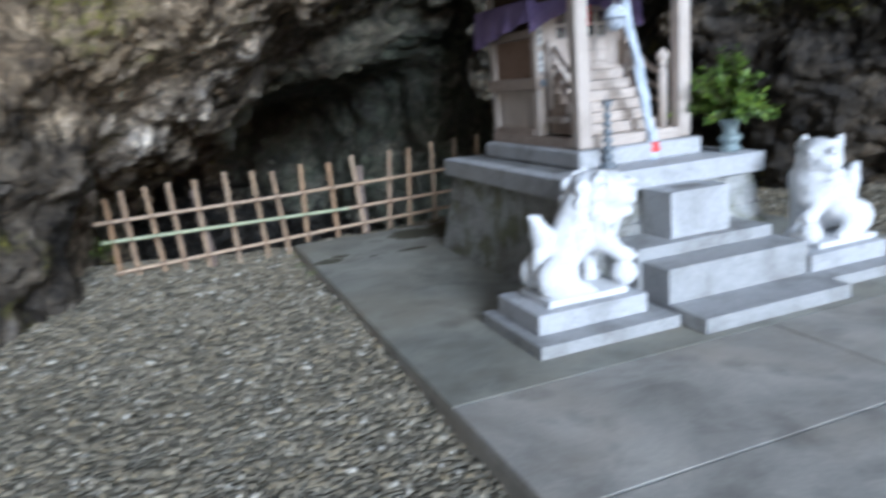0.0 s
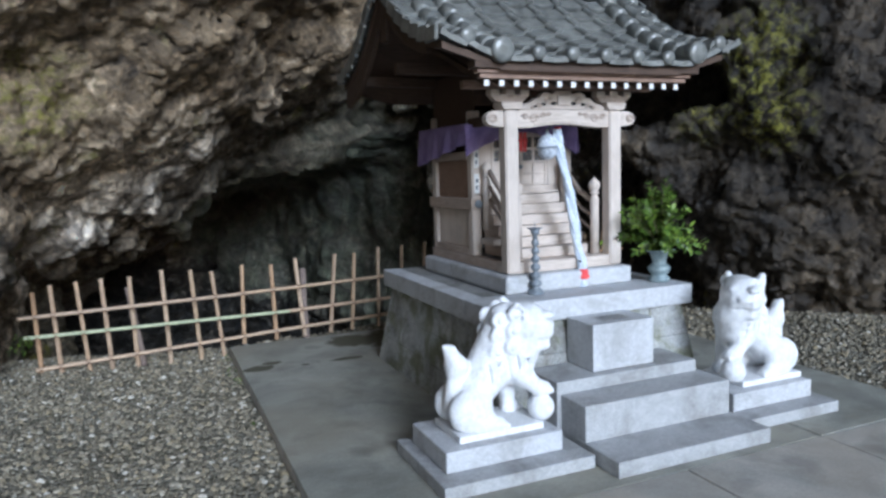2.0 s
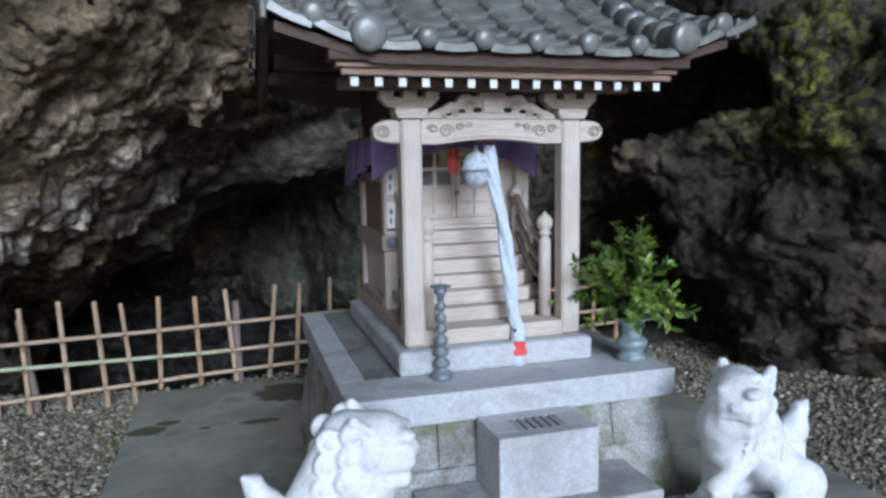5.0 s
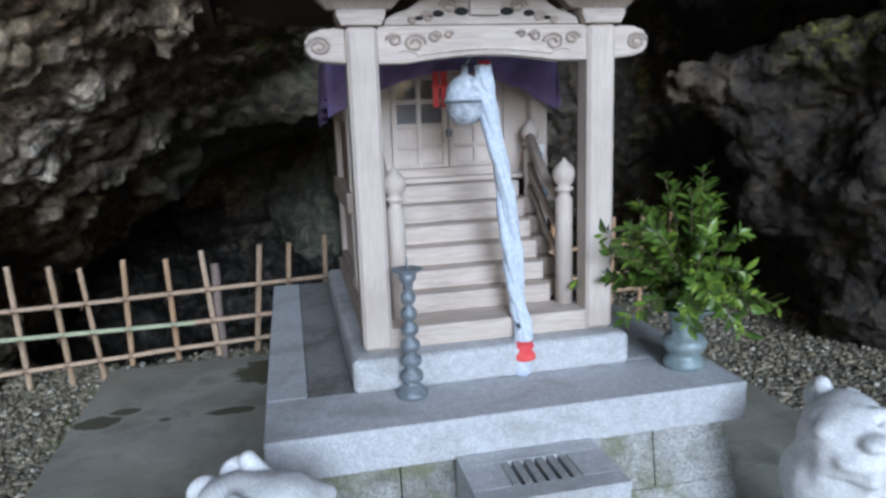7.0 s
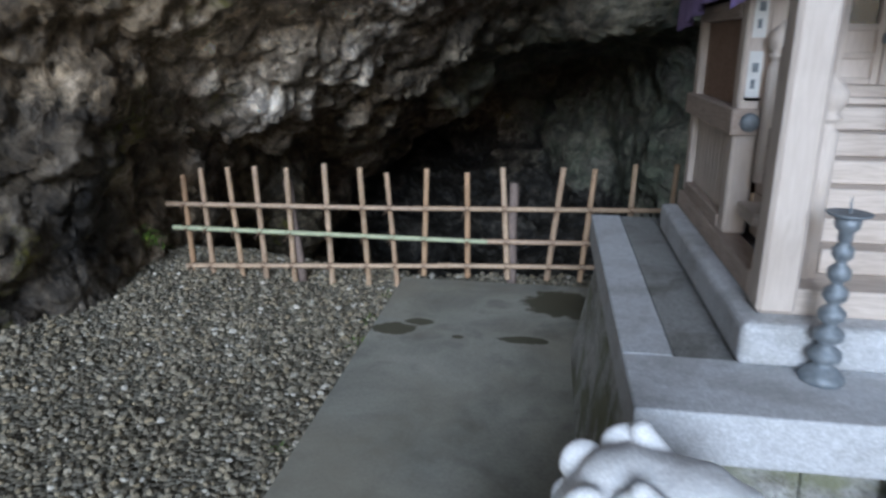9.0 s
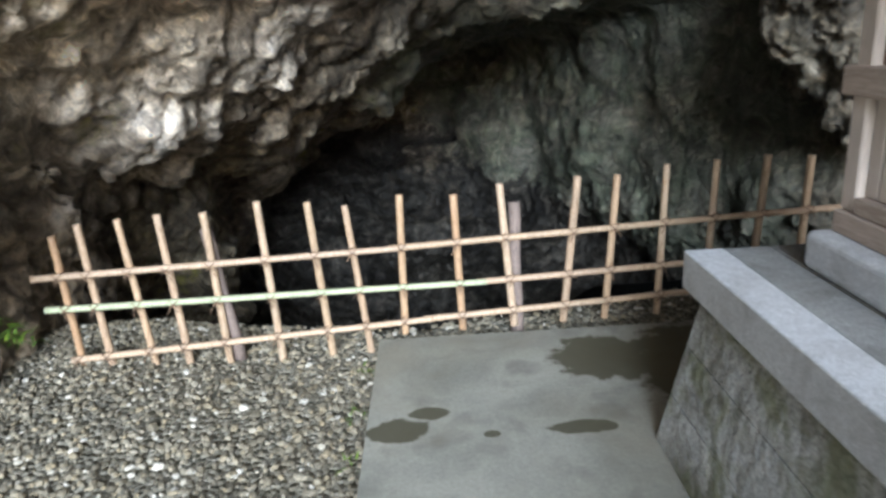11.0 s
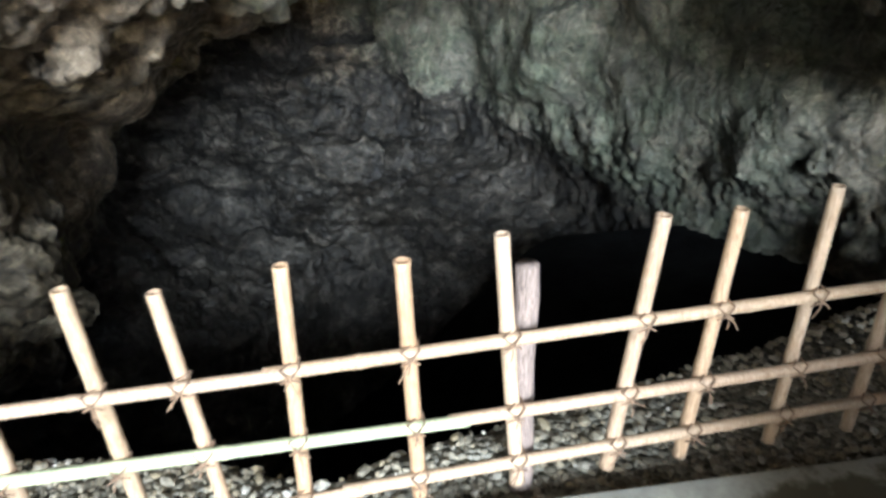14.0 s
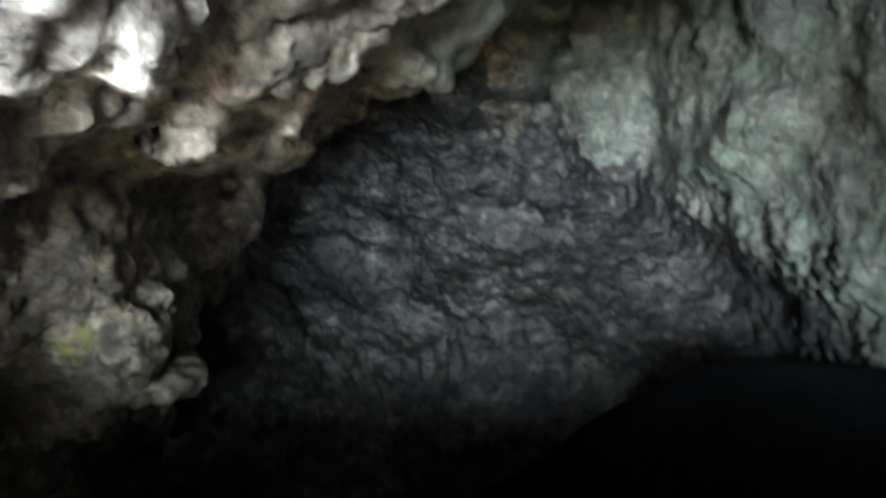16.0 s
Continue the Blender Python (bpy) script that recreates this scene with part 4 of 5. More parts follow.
# ---- the roof: a hollow curve falling to the front, tile by tile ----
EAVE_Y, RIDGE_Y, BACK_Y = -0.02, 1.03, 2.05


def roof_z(x, y):
    if y <= RIDGE_Y:
        s = (y - EAVE_Y) / (RIDGE_Y - EAVE_Y)
    else:
        s = (BACK_Y - y) / (BACK_Y - RIDGE_Y)
    rise = 2.185 + 0.66 * (0.42 * s + 0.58 * s * s)
    out = max(0.0, abs(x - 0.785) - 0.62)
    return rise + (1 - s) ** 2 * 0.30 * out + 0.10 * out * s


def roof_slope(x, y):
    return math.atan2(roof_z(x, y + 0.02) - roof_z(x, y - 0.02), 0.04)


X_LEFT, X_RIGHT = -0.25, 1.82
b = bmesh.new()
grid = []
for i in range(17):
    x = X_LEFT + 0.03 + (X_RIGHT - X_LEFT - 0.06) * i / 16
    grid.append([[b.verts.new((x, y, roof_z(x, y) - d)) for d in (0.045, 0.085)] for y in [EAVE_Y + 0.03 + (BACK_Y - EAVE_Y - 0.06) * j / 26 for j in range(27)]])
for i in range(16):
    for j in range(26):
        for k in (0, 1):
            b.faces.new([grid[p][q][k] for p, q in ((i, j), (i + 1, j), (i + 1, j + 1), (i, j + 1))])
for i in (0, 16):
    for j in range(26):
        b.faces.new([grid[i][j][0], grid[i][j + 1][0], grid[i][j + 1][1], grid[i][j][1]])
for j in (0, 26):
    for i in range(16):
        b.faces.new([grid[i][j][0], grid[i + 1][j][0], grid[i + 1][j][1], grid[i][j][1]])
bmesh.ops.recalc_face_normals(b, faces=b.faces[:])
roof = part("roof", b, WOOD_SHADED, shrine, "dark smoked tile roof over boards")


def tile_mesh(width, length, roll):
    """One pan with its roll at the one side; it lies along y, its lower end at y = 0."""
    b = bmesh.new()
    prof = []
    for k in range(7):
        u = -width / 2 + roll * 0.6 + (width - 1.4 * roll) * k / 6
        prof.append((u, 0.008 - 0.016 * math.sin(math.pi * k / 6)))
    for k in range(7):
        a = math.pi * (1 - k / 6)
        prof.append((width / 2 + roll * math.cos(a), 0.010 + roll * 0.95 * math.sin(a)))
    rows = []
    for y, dz in ((0.0, 0.011), (length, -0.010)):
        rows.append([b.verts.new((u, y, z + dz)) for u, z in prof])
        rows.append([b.verts.new((u, y, z + dz - 0.030)) for u, z in prof])
    for k in range(len(prof) - 1):
        b.faces.new((rows[0][k], rows[0][k + 1], rows[2][k + 1], rows[2][k]))
        b.faces.new((rows[1][k + 1], rows[1][k], rows[0][k], rows[0][k + 1])[::-1])
    for e in (0, -1):
        b.faces.new((rows[0][e], rows[2][e], rows[3][e], rows[1][e]) if e else (rows[2][e], rows[0][e], rows[1][e], rows[3][e]))
    bmesh.ops.recalc_face_normals(b, faces=b.faces[:])
    return mesh_of("tile", b, TILE)


def roof_piece(name, mesh, m, parent=None):
    ob = new(name, mesh)
    ob.parent = parent or roof
    ob.matrix_local = Matrix.Translation(-BASE[roof]) @ m
    return ob


COLS = [0.13 + 0.2345 * n for n in range(7)]
TILE_ME = tile_mesh(0.2345, 0.150, 0.026)
WIDE_ME = tile_mesh(0.2345, 0.150, 0.050)
EDGE_ME = tile_mesh(0.19, 0.150, 0.040)
ROWS_UP = 8
for n in range(ROWS_UP):
    y = EAVE_Y + 0.005 + n * (RIDGE_Y - EAVE_Y - 0.04) / ROWS_UP
    for c, x in enumerate(COLS[1:]):
        me = WIDE_ME if c == 5 else TILE_ME
        mid = x - 0.117
        tilt = math.degrees(roof_slope(mid, y + 0.06))
        roof_piece("roof_tile", me, pose(mid, y, roof_z(mid, y) + random.uniform(0, 0.003), tilt, random.uniform(-0.6, 0.6), random.uniform(-0.5, 0.5)))
    # outer strips beyond the rake rolls
    for x, flip in ((COLS[0] - 0.11, 1), (COLS[0] - 0.30, 1), (COLS[6] + 0.11, -1), (COLS[6] + 0.26, -1)):
        tilt = math.degrees(roof_slope(x, y + 0.06))
        lean = math.degrees(math.atan2(roof_z(x + 0.05, y) - roof_z(x - 0.05, y), 0.1))
        roof_piece("edge_tile", EDGE_ME, pose(x, y, roof_z(x, y) + 0.002, tilt, -lean, 0) @ Matrix.Diagonal((flip, 1, 1, 1)))
    yb = BACK_Y - 0.005 - n * (BACK_Y - RIDGE_Y - 0.04) / ROWS_UP
    for x in [COLS[0] - 0.22] + [q - 0.117 for q in COLS[1:]] + [COLS[6] + 0.20]:
        tilt = -math.degrees(roof_slope(x, yb - 0.06))
        roof_piece("back_tile", TILE_ME, pose(x, yb, roof_z(x, yb) + 0.002, 0, 0, 180) @ pose(0, 0, 0, tilt))
# barrel rolls along both rakes
b = tube([(0, 0, 0), (0, 0.02, 0), (0, 0.15, -0.012)], [0.060, 0.062, 0.050], 16)
ROLL = mesh_of("rake_roll", b, TILE, True)
for n in range(ROWS_UP):
    y = EAVE_Y + 0.005 + n * (RIDGE_Y - EAVE_Y - 0.04) / ROWS_UP
    for x, size in ((COLS[0], 1.0), (COLS[6], 1.0), (COLS[0] - 0.205, 0.8), (COLS[6] + 0.205, 0.8)):
        tilt = math.degrees(roof_slope(x, y + 0.06))
        roof_piece("rake_roll", ROLL, pose(x, y, roof_z(x, y) + 0.022, tilt, 0, 0) @ Matrix.Diagonal((size, 1, size, 1)))
# round ends along the eave, and the lips between them


def disc_mesh(r):
    b = lathe([(r * 0.55, -0.05), (r * 0.98, -0.05), (r, -0.006), (r * 0.97, 0.006), (r * 0.80, 0.014), (r * 0.4, 0.019)], (0, 0, 0), 24)
    bmesh.ops.transform(b, matrix=pose(0, 0, 0, 90, 0, 0), verts=b.verts)
    return mesh_of("eave_disc", b, TILE, True)


DISC, DISC_BIG = disc_mesh(0.043), disc_mesh(0.072)
for n, x in enumerate(COLS):
    big = n in (0, 6)
    roof_piece("eave_disc", DISC_BIG if big else DISC, pose(x, EAVE_Y - 0.024, roof_z(x, EAVE_Y) + (0.020 if big else 0.022), 4, 0, 0))
for x in (COLS[0] - 0.205, COLS[6] + 0.205):
    roof_piece("eave_disc", disc_mesh(0.048), pose(x, EAVE_Y - 0.002, roof_z(x, EAVE_Y) + 0.03, 4, 0, 0))


def lip_mesh(w):
    b = bmesh.new()
    rows = []
    for k in range(9):
        u = -w / 2 + w * k / 8
        sag = 0.012 * math.sin(math.pi * k / 8)
        rows.append([b.verts.new((u, yy, zz)) for yy, zz in ((0, 0.020 - sag), (-0.012, 0.014 - sag), (-0.012, -0.022 - 0.4 * sag), (0.006, -0.022 - 0.4 * sag), (0.006, 0.014 - sag))])
    for p, q in zip(rows, rows[1:]):
        for k in range(5):
            b.faces.new((p[k], q[k], q[(k + 1) % 5], p[(k + 1) % 5]))
    b.faces.new(rows[0])
    b.faces.new(rows[-1][::-1])
    bmesh.ops.recalc_face_normals(b, faces=b.faces[:])
    return mesh_of("eave_lip", b, TILE)


LIP, LIP_OUT = lip_mesh(0.175), lip_mesh(0.17)
for x in [q - 0.117 for q in COLS[1:]]:
    roof_piece("eave_lip", LIP, pose(x, EAVE_Y + 0.0, roof_z(x, EAVE_Y) - 0.002))
for x, flip in ((COLS[0] - 0.12, 1), (COLS[0] - 0.29, 1), (COLS[6] + 0.12, -1), (COLS[6] + 0.29, -1)):
    lean = math.degrees(math.atan2(roof_z(x + 0.06, EAVE_Y) - roof_z(x - 0.06, EAVE_Y), 0.12))
    roof_piece("eave_lip", LIP_OUT, pose(x, EAVE_Y, roof_z(x, EAVE_Y) - 0.004, 0, -lean * 1.3, 0))
# rake tiles hanging over the gable's edge
b = bmesh.new()
bmesh.ops.create_cube(b, size=1)
for v in b.verts:
    v.co = (v.co.x * 0.022, (v.co.y + 0.5) * 0.150, v.co.z * 0.085 - 0.02 + (0.010 if v.co.y < 0 else -0.008))
bmesh.ops.bevel(b, geom=b.edges[:], offset=0.005, segments=1, affect="EDGES")
RAKE = mesh_of("rake_tile", b, TILE)
for n in range(ROWS_UP):
    for x in (X_LEFT - 0.01, X_RIGHT + 0.01):
        y = EAVE_Y + 0.005 + n * (RIDGE_Y - EAVE_Y - 0.04) / ROWS_UP
        roof_piece("rake_tile", RAKE, pose(x, y, roof_z(x, y), math.degrees(roof_slope(x, y + 0.06)), 0, 0))
        yb = BACK_Y - 0.005 - n * (BACK_Y - RIDGE_Y - 0.04) / ROWS_UP
        roof_piece("rake_tile", RAKE, pose(x, yb, roof_z(x, yb), 0, 0, 180) @ pose(0, 0, 0, -math.degrees(roof_slope(x, yb - 0.06))))
# the ridge: stacked courses, a row of round ends, a rounded cap and end tiles
ridge = part("ridge", box(0.06, 1.51, RIDGE_Y - 0.085, RIDGE_Y + 0.085, 2.80, 2.90, 0.008), TILE, roof)
for n, (hw, z) in enumerate(((0.105, 2.90), (0.095, 2.932), (0.085, 2.964))):
    roof_piece("ridge_course", mesh_of("ridge_course", box(0.05, 1.52, -hw, hw, 0, 0.028, 0.006), TILE), pose(0, RIDGE_Y, z))
cap = tube([(0.04, 0, 0), (1.53, 0, 0)], 0.062, 18)
roof_piece("ridge_cap", mesh_of("ridge_cap", cap, TILE, True), pose(0, RIDGE_Y, 3.01))
for n in range(8):
    roof_piece("ridge_disc", DISC, pose(0.16 + 0.178 * n, RIDGE_Y - 0.115, 2.865, 4, 0, 0) @ Matrix.Diagonal((1.25, 1, 0.9, 1)))
    roof_piece("ridge_lip", LIP, pose(0.249 + 0.178 * min(n, 6), RIDGE_Y - 0.100, 2.885) @ Matrix.Diagonal((0.9, 1, 1, 1)))
for x in (0.03, 1.54):
    b = extrude_xz([(-0.03, -0.15), (0.03, -0.15), (0.045, 0.02), (0.03, 0.14), (0, 0.18), (-0.03, 0.14), (-0.045, 0.02)], -0.13, 0.13, 0.01)
    roof_piece("ridge_end_tile", mesh_of("ridge_end_tile", b, TILE), pose(x, RIDGE_Y, 2.96))
# bargeboards under the gables
for x in (X_LEFT + 0.06, X_RIGHT - 0.06):
    b = bmesh.new()
    rows = []
    for j in range(25):
        y = EAVE_Y + 0.30 + (BACK_Y - EAVE_Y - 0.34) * j / 24
        top = roof_z(x, y) - 0.076
        deep = 0.05 + 0.10 * min(1, j / 8)
        rows.append([b.verts.new((x + dx, y, top - dz)) for dx, dz in ((-0.018, 0), (0.018, 0), (0.018, deep), (-0.018, deep))])
    for p, q in zip(rows, rows[1:]):
        for k in range(4):
            b.faces.new((p[k], p[(k + 1) % 4], q[(k + 1) % 4], q[k]))
    b.faces.new(rows[0])
    b.faces.new(rows[-1][::-1])
    bmesh.ops.recalc_face_normals(b, faces=b.faces[:])
    part("bargeboard", b, WOOD_SHADED, shrine)
    part("gable_pendant", box(x - 0.02, x + 0.02, RIDGE_Y - 0.06, RIDGE_Y + 0.06, 2.42, 2.66, 0.012), WOOD_SHADED, shrine)
for y, z in ((0.92, 2.2), (1.6, 2.2)):
    part("roof_purlin", box(X_LEFT + 0.08, X_RIGHT - 0.08, y - 0.035, y + 0.035, z, z + 0.07, 0.005), WOOD_SHADED, shrine)
part("gable_wall", extrude_xz([(0.40, 2.0), (1.16, 2.0), (1.16, 2.30), (0.40, 2.30)], 0.93, 0.955, 0.002), WOOD_SHADED, shrine)

# ---- purple curtain hung round the eaves of the body ----


def curtain(points, top, drop, name="curtain"):
    """Cloth along points in plan; drop(u) is its length at u from 0 to 1, with folds."""
    b = bmesh.new()
    pts = [Vector(p) for p in points]
    n, m = 48, 12
    rows = []
    for i in range(n + 1):
        u = i / n
        s = u * (len(pts) - 1)
        k = min(int(s), len(pts) - 2)
        p = pts[k].lerp(pts[k + 1], s - k)
        d = (pts[k + 1] - pts[k]).normalized()
        side = Vector((d.y, -d.x, 0))
        row = []
        for j in range(m + 1):
            v = j / m
            fold = 0.016 * math.sin(u * 23 + 1.5 * v) * v + 0.010 * math.sin(u * 51 + 3 * v) * v
            row.append(b.verts.new(p + side * fold + Vector((0, 0, top - drop(u) * v))))
        rows.append(row)
    for i in range(n):
        for j in range(m):
            b.faces.new((rows[i][j], rows[i + 1][j], rows[i + 1][j + 1], rows[i][j + 1]))
    ob = part(name, b, PURPLE, curtains, smooth=True)
    mod = ob.modifiers.new("thickness", "SOLIDIFY")
    mod.thickness = 0.004
    return ob


curtains = thing("shrine_curtain", (0.77, 1.0, 1.86), "purple cloth curtain tied up around the shrine", "curtain")
curtain([(0.315, 1.76, 0), (0.300, 1.3, 0), (0.315, 0.83, 0)], 1.87, lambda u: 0.13 + 0.15 * (1 - u) ** 0.9)
curtain([(0.29, 0.845, 0), (0.775, 0.835, 0), (1.215, 0.845, 0)], 1.86, lambda u: 0.055 + 0.165 * abs(2 * u - 1) ** 1.6)
curtain([(1.215, 0.85, 0), (1.235, 1.3, 0), (1.225, 1.76, 0)], 1.87, lambda u: 0.12 + 0.10 * abs(math.cos(u * 5.2)) ** 1.5)

# ---- bell and bell rope ----
bell = thing("shrine_bell", (0.745, 0.50, 1.66), "large round bell wrapped in pale blue-white cloth", "bell")
part("bell_body", lathe([(0.004, -0.085), (0.035, -0.078), (0.062, -0.05), (0.068, -0.012), (0.074, -0.008), (0.074, 0.006), (0.068, 0.010), (0.063, 0.045), (0.04, 0.075), (0.012, 0.088), (0.010, 0.12), (0.004, 0.122)], (0.745, 0.50, 1.685), 28), BELL_SKIN, bell, smooth=True)
part("bell_ring", tube([(0.745 + 0.070 * math.cos(a * 0.2618), 0.50 + 0.070 * math.sin(a * 0.2618), 1.682) for a in range(25)], 0.007, 6), BRONZE, bell)
part("bell_hook", tube([(0.745, 0.50, 1.80), (0.76, 0.47, 1.83), (0.775, 0.40, 1.85)], 0.006, 6), BRONZE, bell)
rope = thing("bell_rope", (0.86, 0.25, 0.76), "thick white cloth bell rope with a red tied end", "rope")
PATH_ROPE = [(0.805, 0.47, 1.80), (0.815, 0.46, 1.70), (0.83, 0.44, 1.55), (0.85, 0.40, 1.38), (0.862, 0.37, 1.20), (0.868, 0.335, 1.05), (0.880, 0.31, 0.93), (0.872, 0.285, 0.85)]


def along(u):
    s = u * (len(PATH_ROPE) - 1)
    k = min(int(s), len(PATH_ROPE) - 2)
    return Vector(PATH_ROPE[k]).lerp(Vector(PATH_ROPE[k + 1]), s - k)


for strand in range(5):
    ph = strand * 2 * math.pi / 5
    pts, rad = [], []
    for i in range(61):
        u = i / 60
        a = ph + u * 8
        w = (0.019 if strand else 0.006) * (1 + 0.25 * math.sin(u * 9 + strand))
        pts.append(along(u) + Vector((w * math.cos(a), w * 0.8 * math.sin(a), 0)))
        rad.append(0.0165 * (1 + 0.18 * math.sin(u * 21 + strand * 2) + 0.10 * math.sin(u * 67 + strand * 5)) * (0.85 if u < 0.05 else 1 - 0.10 * u * u))
    part("rope_strand", tube(pts, rad, 9), ROPE_CLOTH, rope, smooth=True)
part("red_tie", lathe([(0.022, 0.0), (0.042, 0.010), (0.044, 0.026), (0.032, 0.044), (0.040, 0.056), (0.026, 0.070)], (0.872, 0.283, 0.800), 16), RED, rope, "red cloth tie", True)
part("red_tie", lathe([(0.020, 0.0), (0.024, 0.006), (0.018, 0.012)], (0.806, 0.468, 1.805), 14), RED, rope, "red cloth tie", True)
part("tassel", lathe([(0.026, 0.0), (0.034, 0.012), (0.030, 0.035), (0.022, 0.052)], (0.862, 0.275, 0.752), 12), ROPE_CLOTH, rope, smooth=True)
part("tassel", lathe([(0.016, 0.0), (0.020, 0.010), (0.014, 0.04)], (0.905, 0.285, 0.770), 10), ROPE_CLOTH, rope, smooth=True)
# red and white tags hung before the doors
hanging = thing("hanging_ornament", (0.70, 0.80, 1.72), "small red strips hanging before the shrine door", "ornament")
for x0 in (0.690, 0.722):
    part("red_strip", box(x0, x0 + 0.024, 0.78, 0.785, 1.665, 1.80, 0.001), RED, hanging)
part("cross_bar", box(0.684, 0.752, 0.776, 0.789, 1.738, 1.752, 0.002), RED, hanging)


# ---- bamboo fence across the cave ----
fence = thing("bamboo_fence", (0, 2.96, 0), "dry bamboo lattice fence tied with palm twine", "fence")


def rail_z(k, x):
    if k == 0:
        return 0.483 + 0.022 * (x + 0.9) + 0.03 * max(0, -(x + 2.2))
    if k == 1:
        return 0.268 + 0.022 * max(0, -(x + 1.6)) + 0.018 * max(0, x + 0.6)
    return 0.088 - 0.042 * max(0, -(x + 1.0)) + 0.03 * max(0, x + 0.8)


def bamboo(points, r, bm, gap, offset=0.0):
    """A cane along two points, thicker at its joints, with a hollow upper end."""
    a, c = Vector(points[0]), Vector(points[-1])
    length = (c - a).length
    n = max(2, int(length / 0.02))
    pts, rad = [], []
    stations = sorted(set([i / n for i in range(n + 1)]))
    for u in stations:
        s = (u * length + offset) % gap
        s = min(s, gap - s)
        node = math.exp(-(s / 0.006) ** 2)
        pts.append(a.lerp(c, u))
        rad.append(r * (1 + 0.13 * node) * (1.04 - 0.08 * u))
    d = (c - a).normalized()
    # bore at the end
    pts += [c + d * 0.0005, c - d * 0.10]
    rad += [rad[-1] * 0.74, rad[-1] * 0.70]
    return tube(pts, rad, 14, bm, True, d)


def rail_y(x):
    return 2.975 + 0.045 * (x + 0.9) if x < 0.8 else 3.0515


for k in range(3):
    xs = (-2.78, -1.05, 0.75, 2.2, 3.3) if k != 1 else (-2.75, -0.62, 1.0, 2.3, 3.3)
    xs = xs if k != 2 else (-2.68, -0.9, 0.62, 2.0, 3.3)
    for n, (x0, x1) in enumerate(zip(xs, xs[1:])):
        lift = 0.0 if n % 2 == 0 else 0.004
        b = bamboo(((x0 - 0.02, rail_y(x0) + lift, rail_z(k, x0)), (x1 + 0.03, rail_y(x1) + lift, rail_z(k, x1))), 0.0165, None, 0.33, n * 0.11 + k * 0.07)
        green = k == 1 and n == 0
        part("rail", b, BAMBOO_GREEN if green else BAMBOO, fence, "greenish bamboo rail" if green else "", True)
# uprights: foot x, head x, head z
UPRIGHTS = ((-2.66, -2.68, 0.67), (-2.515, -2.55, 0.72), (-2.30, -2.36, 0.73), (-2.13, -2.17, 0.74), (-1.93, -1.95, 0.735), (-1.66, -1.69, 0.77), (-1.40, -1.45, 0.75), (-1.20, -1.27, 0.72),
            (-1.02, -1.00, 0.755), (-0.72, -0.735, 0.735), (-0.45, -0.505, 0.775), (-0.19, -0.115, 0.785), (0.03, 0.085, 0.78), (0.31, 0.335, 0.815), (0.565, 0.59, 0.82), (0.80, 0.85, 0.83))
posts = list(UPRIGHTS) + [(1.05 + 0.25 * n, 1.07 + 0.25 * n, 0.80 + random.uniform(-0.03, 0.03)) for n in range(9)]
for n, (xf, xh, zh) in enumerate(posts):
    foot = -0.13 if xf < -1.1 or xf > 2.7 else 0.004
    y = rail_y(xf) + 0.030
    b = bamboo(((xf, y, foot), (xh, y, zh - 0.012)), random.uniform(0.0178, 0.0205), None, 0.21 + 0.02 * (n % 4), 0.05 * (n % 5))
    up = part("upright", b, BAMBOO, fence, smooth=True)
    # twine round each crossing, with loose ends
    for k in range(3):
        z = rail_z(k, xf)
        u = (z - foot) / (zh - foot)
        x = xf + (xh - xf) * u
        yy = y - 0.017
        b = bmesh.new()
        for turn in range(2):
            s = 1 if turn else -1
            tube([(x - 0.022 * s, yy - 0.028, z - 0.018), (x, yy - 0.041, z), (x + 0.022 * s, yy - 0.028, z + 0.018), (x + 0.021, yy + 0.018, z + 0.020), (x, yy + 0.042, z), (x - 0.022, yy + 0.018, z - 0.018)], 0.0028, 5, b)
        for _ in range(2):
            dx, dz = random.uniform(-0.035, 0.035), random.uniform(-0.055, -0.015)
            tube([(x, yy - 0.036, z - 0.006), (x + dx * 0.5, yy - 0.048, z + dz * 0.4), (x + dx, yy - 0.044, z + dz)], 0.0022, 4, b)
        part("twine", b, TWINE, up)
for x, z, r, lean in ((-1.89, 0.63, 0.031, -0.075), (-0.43, 0.655, 0.031, 0.0)):
    b = tube([(x + lean * k / 8 + 0.004 * math.sin(k), rail_y(x) + 0.075, -0.1 + (z + 0.1) * k / 8) for k in range(8)] + [(x + lean, rail_y(x) + 0.075, z)], [r * (1.08 - 0.012 * k + 0.03 * math.sin(k * 2.2)) for k in range(9)], 14)
    part("stake", b, BARK, fence, "barked wooden stake", True)


